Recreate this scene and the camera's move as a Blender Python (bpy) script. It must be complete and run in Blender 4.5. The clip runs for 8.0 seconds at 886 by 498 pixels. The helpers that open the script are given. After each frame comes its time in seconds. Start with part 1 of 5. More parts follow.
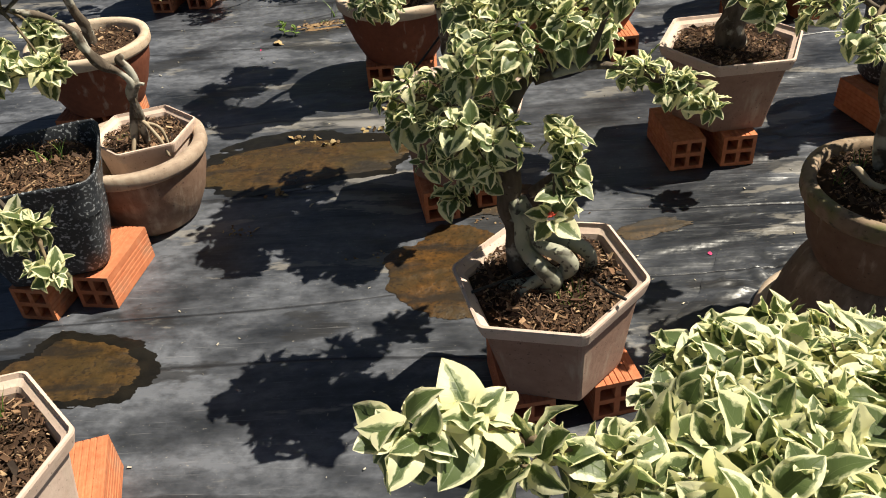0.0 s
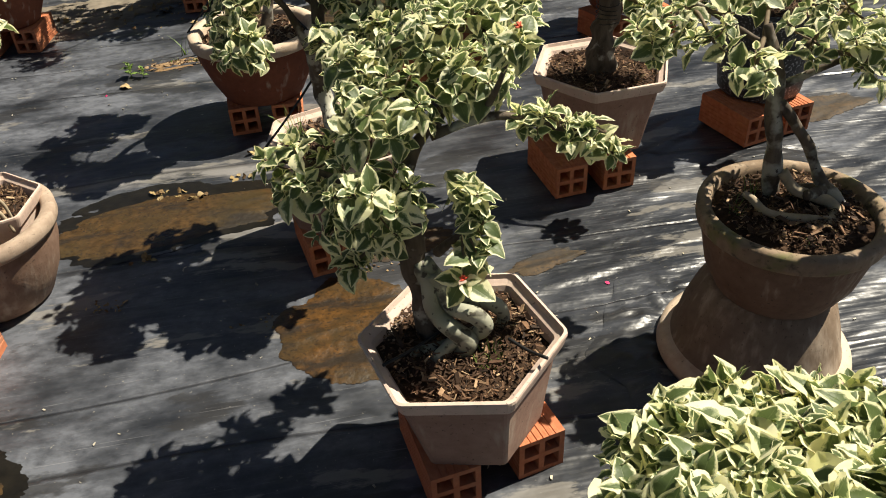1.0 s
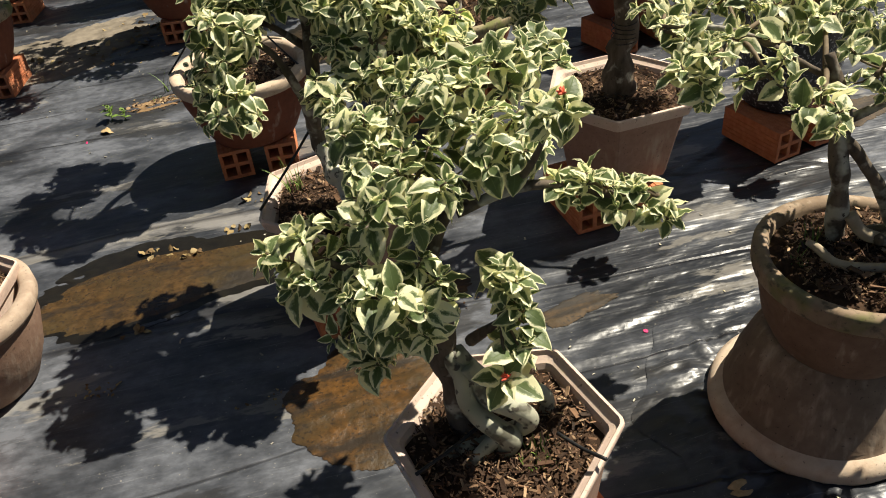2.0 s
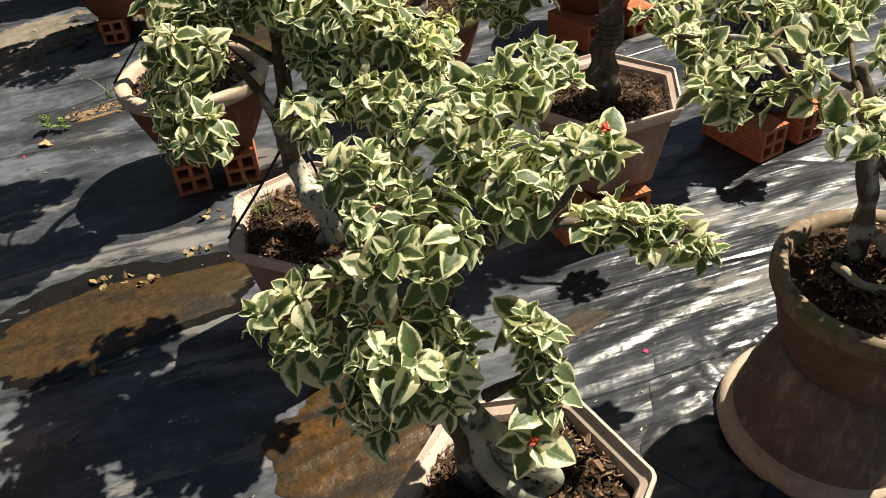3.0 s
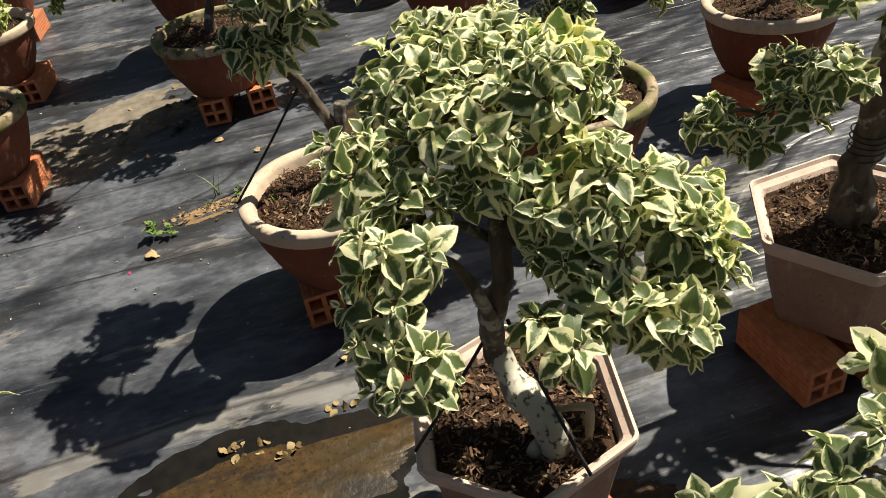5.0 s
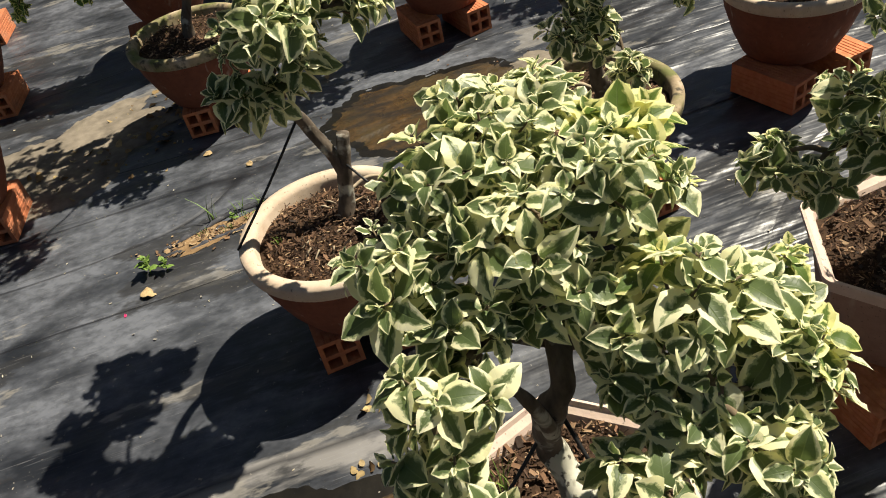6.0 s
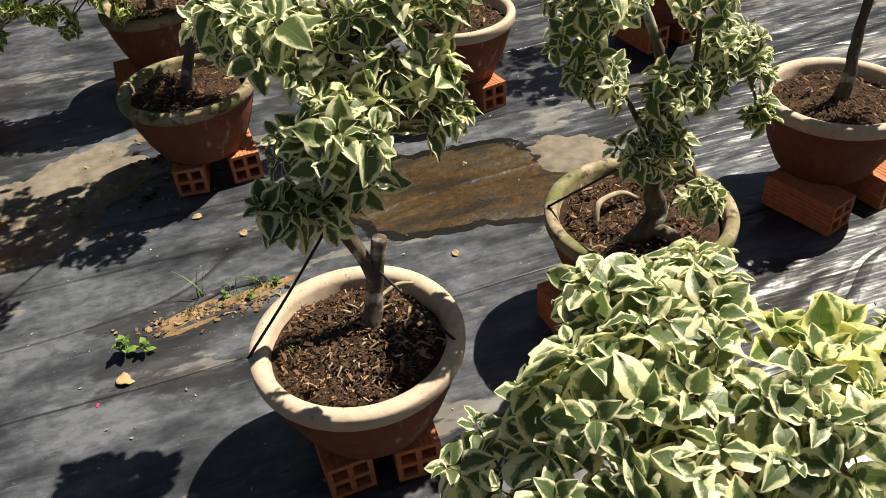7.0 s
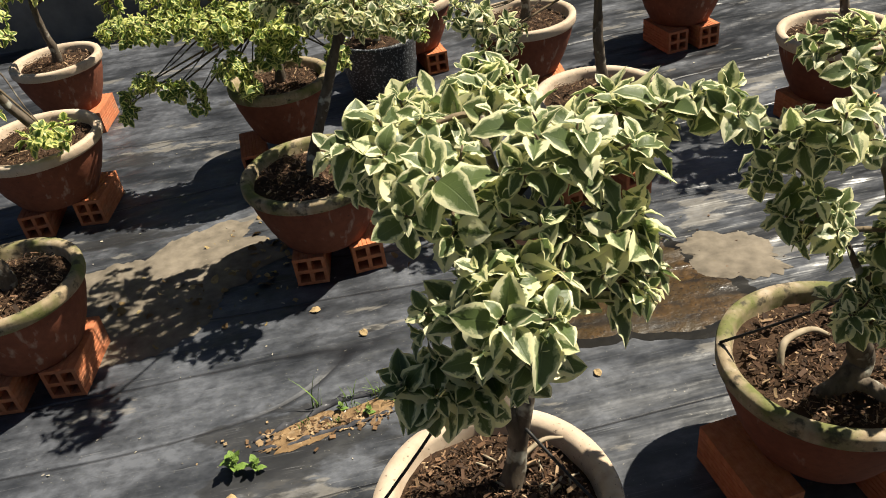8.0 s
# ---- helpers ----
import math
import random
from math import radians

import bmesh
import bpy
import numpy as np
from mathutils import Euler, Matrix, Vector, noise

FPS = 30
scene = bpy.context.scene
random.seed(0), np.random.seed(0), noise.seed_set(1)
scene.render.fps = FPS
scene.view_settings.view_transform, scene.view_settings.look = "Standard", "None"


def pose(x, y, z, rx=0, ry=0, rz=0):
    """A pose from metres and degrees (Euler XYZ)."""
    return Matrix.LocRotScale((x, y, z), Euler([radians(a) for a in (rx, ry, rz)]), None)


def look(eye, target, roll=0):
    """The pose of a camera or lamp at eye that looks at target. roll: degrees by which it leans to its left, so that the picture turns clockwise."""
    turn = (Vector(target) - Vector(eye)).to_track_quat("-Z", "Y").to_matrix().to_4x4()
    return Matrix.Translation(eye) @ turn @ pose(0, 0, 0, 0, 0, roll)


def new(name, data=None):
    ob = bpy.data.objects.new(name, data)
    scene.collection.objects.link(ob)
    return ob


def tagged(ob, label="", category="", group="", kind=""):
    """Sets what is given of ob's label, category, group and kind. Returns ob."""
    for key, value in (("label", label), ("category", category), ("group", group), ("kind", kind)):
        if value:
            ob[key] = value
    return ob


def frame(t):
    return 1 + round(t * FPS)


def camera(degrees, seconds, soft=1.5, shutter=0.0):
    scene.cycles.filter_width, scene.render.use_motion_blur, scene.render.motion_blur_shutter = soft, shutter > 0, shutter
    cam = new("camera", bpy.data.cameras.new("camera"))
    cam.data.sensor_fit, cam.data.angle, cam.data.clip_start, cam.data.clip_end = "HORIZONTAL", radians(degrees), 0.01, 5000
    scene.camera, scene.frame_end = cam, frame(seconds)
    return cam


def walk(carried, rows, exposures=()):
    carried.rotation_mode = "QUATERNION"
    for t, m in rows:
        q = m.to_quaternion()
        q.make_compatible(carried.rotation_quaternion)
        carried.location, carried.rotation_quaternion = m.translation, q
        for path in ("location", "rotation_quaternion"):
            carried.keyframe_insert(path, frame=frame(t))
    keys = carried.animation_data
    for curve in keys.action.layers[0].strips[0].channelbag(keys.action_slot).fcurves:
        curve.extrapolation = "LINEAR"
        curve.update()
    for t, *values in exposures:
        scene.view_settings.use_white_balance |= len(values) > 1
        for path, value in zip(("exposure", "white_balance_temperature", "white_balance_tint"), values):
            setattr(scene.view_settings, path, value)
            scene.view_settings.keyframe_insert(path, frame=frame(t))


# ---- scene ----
cam = camera(58.2, 8.0, soft=1.0)
PATH = [
    (0, (0.061, 0.396, 1.043), (-0.013, 1.995, -0.157), -4.8),
    (0.5, (0.028, 0.459, 1.057), (0.136, 2.062, -0.133), -4.2),
    (1, (0.018, 0.518, 1.058), (0.277, 2.101, -0.137), -3.1),
    (1.5, (0.009, 0.619, 1.064), (0.288, 2.213, -0.111), -4.5),
    (1.7, (0.016, 0.66, 1.067), (0.277, 2.253, -0.113), -6.2),
    (2.8, (0.005, 0.818, 1.049), (0.295, 2.337, -0.218), -5.7),
    (3, (-0.021, 0.852, 1.057), (0.366, 2.371, -0.186), -5.5),
    (3.5, (-0.121, 0.949, 1.069), (0.391, 2.424, -0.18), -5.9),
    (4, (-0.177, 1.02, 1.082), (0.27, 2.543, -0.134), -5.8),
    (4.5, (-0.181, 1.171, 1.069), (0.088, 2.753, -0.125), -7.9),
    (4.7, (-0.161, 1.232, 1.073), (0.104, 2.826, -0.105), -8.3),
    (5.8, (-0.103, 1.465, 1.15), (0.096, 2.955, -0.17), -14.7),
    (6, (-0.119, 1.511, 1.15), (0.122, 3.008, -0.154), -13.2),
    (6.5, (-0.168, 1.665, 1.166), (0.222, 3.134, -0.134), -8.7),
    (7, (-0.211, 1.755, 1.182), (0.189, 3.261, -0.072), -5.0),
    (7.5, (-0.198, 1.903, 1.196), (0.064, 3.52, 0.048), -7.4),
    (8, (-0.213, 2.005, 1.193), (-0.045, 3.633, 0.043), -8.1),
]
walk(cam, [(t, look(eye, target, roll)) for t, eye, target, roll in PATH])


# ---- world, sun, exposure ----
SUN_DIR = Vector((0.66, 0.18, 1.0)).normalized()
world = bpy.data.worlds.new("sky")
scene.world = world
world.use_nodes = True
wn, wl = world.node_tree.nodes, world.node_tree.links
sky = wn.new("ShaderNodeTexSky")
sky.sky_type, sky.sun_disc = "NISHITA", False
sky.sun_elevation = math.asin(SUN_DIR.z)
sky.sun_rotation = math.atan2(SUN_DIR.x, SUN_DIR.y)
wl.new(sky.outputs[0], wn["Background"].inputs[0])
wn["Background"].inputs[1].default_value = 0.0225
sun_data = bpy.data.lights.new("sun", "SUN")
sun_data.energy, sun_data.angle, sun_data.color = 5.0, radians(0.55), (1.0, 0.92, 0.765)
sun = new("sun", sun_data)
sun.matrix_world = look(SUN_DIR * 10, (0, 0, 0))
scene.view_settings.exposure = 0.92


# ---- materials ----
class Mat:
    """A small node graph builder."""

    def __init__(self, name, rough=0.7, metal=0.0, spec=0.4):
        self.m = bpy.data.materials.new(name)
        self.m.use_nodes = True
        self.t = self.m.node_tree
        self.bsdf = self.t.nodes["Principled BSDF"]
        self.put("Roughness", rough)
        self.put("Metallic", metal)
        self.put("Specular IOR Level", spec)

    def put(self, socket, value):
        self.plug(self.bsdf.inputs[socket], value)

    def plug(self, socket, value):
        if isinstance(value, bpy.types.NodeSocket):
            self.t.links.new(value, socket)
        elif isinstance(value, (tuple, list)) and len(value) == 3 and socket.type == "RGBA":
            socket.default_value = (*value, 1)
        else:
            socket.default_value = value

    def node(self, kind, out=0, ins=()):
        n = self.t.nodes.new(kind)
        for k, v in dict(ins).items():
            self.plug(n.inputs[k], v)
        return n.outputs[out]

    def coord(self, scale=(1, 1, 1), turn=0.0, kind="Object"):
        c = self.node("ShaderNodeTexCoord", kind)
        return self.node("ShaderNodeMapping", 0, {"Vector": c, "Scale": scale, "Rotation": (0, 0, radians(turn))})

    def noise(self, scale, detail=4.0, vec=None, rough=0.55, out=0):
        ins = {"Scale": scale, "Detail": detail, "Roughness": rough}
        if vec is not None:
            ins["Vector"] = vec
        else:
            ins["Vector"] = self.coord()
        return self.node("ShaderNodeTexNoise", out, ins)

    def ramp(self, fac, *stops):
        n = self.t.nodes.new("ShaderNodeValToRGB")
        self.plug(n.inputs[0], fac)
        e = n.color_ramp.elements
        while len(e) < len(stops):
            e.new(0.5)
        for el, (p, c) in zip(e, stops):
            el.position, el.color = p, (*c, 1) if isinstance(c, tuple) else (c, c, c, 1)
        return n.outputs[0]

    def mix(self, fac, a, b, mode="MIX"):
        n = self.t.nodes.new("ShaderNodeMix")
        n.data_type, n.blend_type = "RGBA", mode
        self.plug(n.inputs[0], fac)
        self.plug(n.inputs[6], a)
        self.plug(n.inputs[7], b)
        return n.outputs[2]

    def math(self, op, a, b=0.0, clamp=False):
        n = self.t.nodes.new("ShaderNodeMath")
        n.operation, n.use_clamp = op, clamp
        self.plug(n.inputs[0], a)
        self.plug(n.inputs[1], b)
        return n.outputs[0]

    def random(self):
        return self.node("ShaderNodeObjectInfo", "Random")

    def island(self):
        return self.node("ShaderNodeNewGeometry", "Random Per Island")

    def bump(self, height, strength=0.4, distance=0.002):
        self.put("Normal", self.node("ShaderNodeBump", 0, {"Height": height, "Strength": strength, "Distance": distance}))

    def done(self, color):
        self.put("Base Color", color)
        return self.m


def leaf_material(name, cream, green, pale, margin=0.70):
    """Variegated leaf: an irregular pale margin round a grey-green middle with paler flecks."""
    k = Mat(name, rough=0.46, spec=0.42)
    uv = k.node("ShaderNodeUVMap", 0)
    sep = k.t.nodes.new("ShaderNodeSeparateXYZ")
    k.plug(sep.inputs[0], uv)
    u, v = sep.outputs[0], sep.outputs[1]
    rnd = k.math("FRACT", k.math("ADD", k.island(), k.random()))
    vec = k.t.nodes.new("ShaderNodeCombineXYZ")
    k.plug(vec.inputs[0], k.math("ADD", k.math("MULTIPLY", u, 0.9), k.math("MULTIPLY", rnd, 57.0)))
    k.plug(vec.inputs[1], k.math("MULTIPLY", v, 2.2))
    k.plug(vec.inputs[2], k.math("MULTIPLY", rnd, 31.0))
    wob = k.noise(2.4, 4.0, vec.outputs[0], 0.55)
    patch = k.noise(3.0, 3.0, vec.outputs[0])
    tip = k.math("MULTIPLY", k.math("POWER", v, 5.0), 0.35)
    edge = k.math("ADD", k.math("ABSOLUTE", u), tip)
    other = k.math("FRACT", k.math("MULTIPLY", rnd, 7.31))
    line = k.math("ADD", margin, k.math("ADD", k.math("MULTIPLY", k.math("SUBTRACT", wob, 0.5), 0.95),
                                        k.math("MULTIPLY", k.math("SUBTRACT", 0.55, k.math("POWER", other, 1.8)), 0.60)))
    line = k.math("MINIMUM", line, 0.82)
    mask = k.math("MULTIPLY", k.math("SUBTRACT", edge, line), 9.0, clamp=True)
    # Paler zone inside the margin: two-tone variegation, with waxy sheen painted into its tone.
    halo = k.math("MULTIPLY", k.math("SUBTRACT", edge, k.math("SUBTRACT", line, k.math("ADD", 0.03, k.math("MULTIPLY", patch, 0.22)))), 12.0, clamp=True)
    fine = k.noise(60.0, 3.0)
    g = k.mix(k.math("MULTIPLY", k.math("FRACT", k.math("MULTIPLY", rnd, 13.7)), 0.5), green, (green[0] * 1.5, green[1] * 1.45, green[2] * 1.05))
    g = k.mix(halo, g, pale)
    g = k.mix(k.ramp(fine, (0.35, 0.0), (0.75, 0.35)), g, (green[0] * 0.7, green[1] * 0.75, green[2] * 0.7))
    rib = k.math("SUBTRACT", k.math("ABSOLUTE", k.math("SUBTRACT", k.math("FRACT", k.math("SUBTRACT", k.math("MULTIPLY", v, 7.0), k.math("MULTIPLY", k.math("ABSOLUTE", u), 1.6))), 0.5)), 0.40)
    rib = k.math("MULTIPLY", rib, 8.0, clamp=True)
    vein = k.math("MULTIPLY", k.math("SUBTRACT", 0.06, k.math("ABSOLUTE", u)), 14.0, clamp=True)
    g = k.mix(k.math("MAXIMUM", k.math("MULTIPLY", vein, 0.8), k.math("MULTIPLY", rib, 0.16)), g, (0.20, 0.26, 0.11))
    c = k.mix(k.math("MULTIPLY", rnd, 0.45), cream, (cream[0] * 0.94, cream[1] * 0.97, cream[2] * 0.62))
    col = k.mix(mask, g, c)
    k.bump(k.math("SUBTRACT", k.math("MULTIPLY", fine, 0.15), k.math("ADD", k.math("MULTIPLY", vein, 0.7), k.math("MULTIPLY", rib, 0.3))), 0.35, 0.0012)
    k.put("Base Color", col)
    tr = k.t.nodes.new("ShaderNodeBsdfTranslucent")
    k.plug(tr.inputs[0], k.mix(0.30, col, (0.78, 0.76, 0.26), "MULTIPLY"))
    mx = k.t.nodes.new("ShaderNodeMixShader")
    mx.inputs[0].default_value = 0.50
    k.t.links.new(k.bsdf.outputs[0], mx.inputs[1])
    k.t.links.new(tr.outputs[0], mx.inputs[2])
    k.t.links.new(mx.outputs[0], k.t.nodes["Material Output"].inputs[0])
    return k.m


LEAF = leaf_material("leaf_variegated", (0.97, 0.935, 0.66), (0.112, 0.158, 0.064), (0.41, 0.46, 0.25), 0.46)
LEAF_YOUNG = leaf_material("leaf_young", (0.92, 0.88, 0.46), (0.12, 0.19, 0.045), (0.46, 0.50, 0.17), 0.42)
LEAF_LIME = leaf_material("leaf_lime", (0.90, 0.89, 0.38), (0.12, 0.20, 0.05), (0.40, 0.48, 0.14), 0.44)


def simple(name, dark, light, scale=30.0, rough=0.8, spec=0.3, bump=0.4, dist=0.002, big=4.0):
    k = Mat(name, rough, 0.0, spec)
    a, b = k.noise(scale, 5.0), k.noise(big, 3.0)
    f = k.math("ADD", k.math("MULTIPLY", a, 0.6), k.math("MULTIPLY", b, 0.4))
    k.bump(a, bump, dist)
    return k.done(k.ramp(f, (0.32, dark), (0.68, light)))


def bark_material(name, pale):
    k = Mat(name, 0.85, 0.0, 0.2)
    a = k.noise(55.0, 6.0, k.coord((1, 1, 0.35)))
    b = k.noise(16.0, 4.0)
    c = k.ramp(a, (0.3, (0.045, 0.034, 0.025)), (0.7, (0.155, 0.125, 0.095)))
    c = k.mix(k.ramp(b, (0.56 - 0.14 * pale, 0.0), (0.62 - 0.1 * pale, 1.0)), c, (0.36, 0.345, 0.29))
    c = k.mix(k.ramp(k.noise(90.0, 2.0), (0.66, 0.0), (0.72, 1.0)), c, (0.06, 0.05, 0.04))
    k.bump(a, 0.8, 0.003)
    return k.done(c)


def smooth_bark(name, pale=0.0):
    """Smooth grey-green bark with dark scars and mottles."""
    k = Mat(name, 0.62, 0.0, 0.35)
    a, b = k.noise(60.0, 4.0), k.noise(24.0, 3.0)
    c = k.ramp(k.noise(9.0, 3.0), (0.38, (0.20 + 0.16 * pale, 0.205 + 0.14 * pale, 0.145 + 0.14 * pale)), (0.62, (0.40 + 0.2 * pale, 0.395 + 0.18 * pale, 0.31 + 0.16 * pale)))
    c = k.mix(k.ramp(b, (0.55, 0.0), (0.61, 0.9)), c, (0.075, 0.07, 0.05))
    c = k.mix(k.ramp(k.noise(95.0, 2.0), (0.60, 0.0), (0.66, 0.9)), c, (0.05, 0.042, 0.032))
    k.bump(k.math("ADD", a, b), 0.6, 0.002)
    return k.done(c)


def mud_material(name, wet=0.0, orange=0.0):
    """Silt dried on the film: streaked along the film's length, dark where it is thin or wet."""
    k = Mat(name, 0.75, 0.0, 0.4)
    a, b, big = k.noise(48.0, 6.0), k.noise(11.0, 5.0, None, 0.65), k.noise(3.2, 4.0)
    thin = k.noise(4.5, 6.0, k.coord((1.0, 3.6, 1.0), 13.0), 0.65)
    c = k.ramp(a, (0.3, (0.027, 0.016, 0.006)), (0.7, (0.083 + 0.02 * orange, 0.047 + 0.002 * orange, 0.017 - 0.004 * orange)))
    c = k.mix(k.ramp(b, (0.44, 0.0), (0.60, 0.8)), c, (0.042, 0.028, 0.012))
    c = k.mix(k.ramp(big, (0.50, 0.0), (0.64, 0.6)), c, (0.115, 0.085, 0.050) if not wet else (0.040, 0.028, 0.009))
    c = k.mix(k.ramp(thin, (0.40, 0.85), (0.50, 0.0)), c, (0.017, 0.014, 0.011))
    c = k.mix(k.ramp(k.noise(130.0, 3.0), (0.58, 0.0), (0.64, 0.8)), c, (0.020, 0.014, 0.009))
    k.put("Roughness", k.ramp(big, (0.40, 0.75 - 0.50 * wet), (0.60, 0.80 - 0.35 * wet)))
    k.bump(k.math("ADD", k.math("ADD", a, b), thin), 0.6, 0.004)
    return k.done(c)


def terracotta(name, dark, light, moss=0.0, pale=0.0):
    k = Mat(name, 0.82, 0.0, 0.25)
    a, b = k.noise(60.0, 5.0), k.noise(9.0, 4.0)
    streak = k.noise(8.0, 4.0, k.coord((6, 6, 0.9)))
    c = k.ramp(k.math("ADD", k.math("MULTIPLY", a, 0.45), k.math("MULTIPLY", b, 0.55)), (0.33, dark), (0.67, light))
    if pale:
        c = k.mix(k.ramp(k.math("ADD", k.math("MULTIPLY", streak, 0.6), k.math("MULTIPLY", b, 0.4)), (0.6 - 0.25 * pale, 0.0), (0.72, 0.8)), c, (0.48, 0.40, 0.31))
    if moss:
        c = k.mix(k.ramp(k.noise(14.0, 5.0), (0.62 - 0.25 * moss, 0.0), (0.72 - 0.15 * moss, 1.0)), c, (0.13, 0.135, 0.045))
        c = k.mix(k.ramp(k.noise(38.0, 4.0), (0.56, 0.0), (0.66, 0.85)), c, (0.045, 0.04, 0.028))
    c = k.mix(k.ramp(k.noise(170.0, 2.0), (0.66, 0.0), (0.72, 0.6)), c, (0.05, 0.035, 0.025))
    k.bump(k.math("ADD", a, k.math("MULTIPLY", streak, 0.5)), 0.45, 0.002)
    return k.done(c)


TERRACOTTA = terracotta("terracotta_body", (0.13, 0.042, 0.024), (0.23, 0.078, 0.042), pale=0.1)
RIM_CLAY = terracotta("terracotta_rim", (0.40, 0.29, 0.20), (0.62, 0.50, 0.38), pale=0.9)
RIM_MOSSY = terracotta("terracotta_rim_mossy", (0.21, 0.155, 0.095), (0.38, 0.30, 0.19), moss=0.7, pale=0.4)
CLAY_GREY = terracotta("clay_grey", (0.15, 0.105, 0.072), (0.24, 0.175, 0.12), pale=0.35)
CLAY_BROWN = terracotta("clay_brown", (0.12, 0.070, 0.045), (0.20, 0.125, 0.082), pale=0.2)
RIM_BROWN = terracotta("clay_rim_brown", (0.17, 0.12, 0.078), (0.28, 0.205, 0.14), moss=0.35, pale=0.25)
HEX_PLASTIC = terracotta("hex_pot_pinkish", (0.25, 0.150, 0.110), (0.35, 0.225, 0.170), pale=0.2)
HEX_RIM = terracotta("hex_pot_rim", (0.50, 0.37, 0.30), (0.64, 0.50, 0.42), pale=0.5)


def black_pot_material():
    k = Mat("black_pot", 0.5, 0.0, 0.5)
    spots = k.ramp(k.noise(150.0, 3.0), (0.565, 0.0), (0.62, 1.0))
    c = k.mix(spots, (0.022, 0.025, 0.03), (0.30, 0.32, 0.34))
    k.bump(k.noise(20.0, 4.0), 0.4, 0.004)
    return k.done(c)


BLACK_POT = black_pot_material()
BARK = bark_material("bark_dark", 0.0)
BARK_PALE = bark_material("bark_pale", 1.0)
BARK_KNOT = smooth_bark("bark_knot")
BARK_STEM = bark_material("bark_stem", 0.55)
BARK_MOTTLED = smooth_bark("bark_mottled", 0.6)
TWIG = simple("twig", (0.07, 0.05, 0.03), (0.20, 0.15, 0.09), 60.0)
ROOT = simple("root_pale", (0.22, 0.17, 0.11), (0.42, 0.35, 0.25), 50.0)
SOIL = simple("soil", (0.018, 0.011, 0.007), (0.075, 0.045, 0.028), 70.0, 0.95, 0.1, 1.0, 0.006, 14.0)


def chips_material(name, stops):
    k = Mat(name, 0.8, 0.0, 0.25)
    c = k.ramp(k.island(), *stops)
    c = k.mix(k.ramp(k.noise(120.0, 3.0), (0.4, 0.0), (0.8, 0.6)), c, (0.06, 0.04, 0.025))
    return k.done(c)


CHIPS = chips_material("mulch_chips", ((0.0, (0.016, 0.010, 0.007)), (0.45, (0.085, 0.045, 0.026)), (0.80, (0.19, 0.105, 0.058)), (1.0, (0.46, 0.32, 0.19))))
LITTER = chips_material("leaf_litter", ((0.0, (0.10, 0.058, 0.025)), (0.5, (0.22, 0.15, 0.065)), (0.85, (0.46, 0.36, 0.17)), (1.0, (0.20, 0.14, 0.08))))
SPECKS = chips_material("pale_specks", ((0.0, (0.25, 0.23, 0.20)), (0.6, (0.45, 0.42, 0.36)), (1.0, (0.62, 0.55, 0.40))))
DRY_LEAF = simple("dry_leaf", (0.24, 0.155, 0.07), (0.52, 0.39, 0.21), 60.0, 0.75)
PETAL = simple("magenta_petal", (0.55, 0.03, 0.12), (0.75, 0.06, 0.22), 60.0, 0.6)
BRACT = simple("pink_bract", (0.42, 0.17, 0.13), (0.66, 0.34, 0.26), 50.0, 0.6)
RED_BUD = simple("red_bud", (0.45, 0.05, 0.03), (0.70, 0.14, 0.07), 80.0, 0.6)
GRASS = simple("grass_blade", (0.07, 0.13, 0.025), (0.20, 0.30, 0.06), 40.0, 0.55)
WIRE = simple("black_wire", (0.008, 0.008, 0.009), (0.02, 0.02, 0.02), 40.0, 0.5)
CONCRETE = simple("concrete", (0.11, 0.105, 0.10), (0.20, 0.19, 0.175), 14.0, 0.9, 0.2, 0.5, 0.004, 1.2)
MUD = mud_material("mud")
MUD_WET = mud_material("mud_wet", 1.0)
MUD_PALE = simple("pale_silt", (0.085, 0.072, 0.056), (0.235, 0.200, 0.155), 26.0, 0.9, 0.2, 0.5, 0.003, 5.0)
CLODS = chips_material("soil_clods", ((0.0, (0.035, 0.02, 0.011)), (0.5, (0.19, 0.11, 0.055)), (1.0, (0.42, 0.30, 0.17))))
SOIL_TAN = simple("tan_soil", (0.085, 0.050, 0.024), (0.33, 0.215, 0.11), 34.0, 0.9, 0.2, 0.9, 0.008, 9.0)
TORN = simple("torn_film", (0.012, 0.013, 0.016), (0.10, 0.10, 0.11), 40.0, 0.22, 0.6, 0.6, 0.004)
WET_FILM = simple("wet_film", (0.004, 0.004, 0.004), (0.014, 0.012, 0.009), 30.0, 0.34, 0.22, 0.5, 0.003)
MUD_ORANGE = mud_material("mud_orange", 0.8, 1.0)


def brick_material():
    k = Mat("hollow_brick", 0.88, 0.0, 0.2)
    a = k.noise(70.0, 5.0)
    c = k.ramp(a, (0.3, (0.42, 0.135, 0.055)), (0.7, (0.60, 0.235, 0.11)))
    c = k.mix(k.math("MULTIPLY", k.random(), 0.55), c, (0.36, 0.115, 0.06))
    c = k.mix(k.ramp(k.noise(12.0, 4.0), (0.55, 0.0), (0.72, 0.65)), c, (0.28, 0.17, 0.11))
    lines = k.noise(30.0, 3.0, k.coord((7, 0.35, 7)))
    k.bump(k.math("ADD", a, lines), 0.6, 0.0025)
    return k.done(c)


BRICK = brick_material()


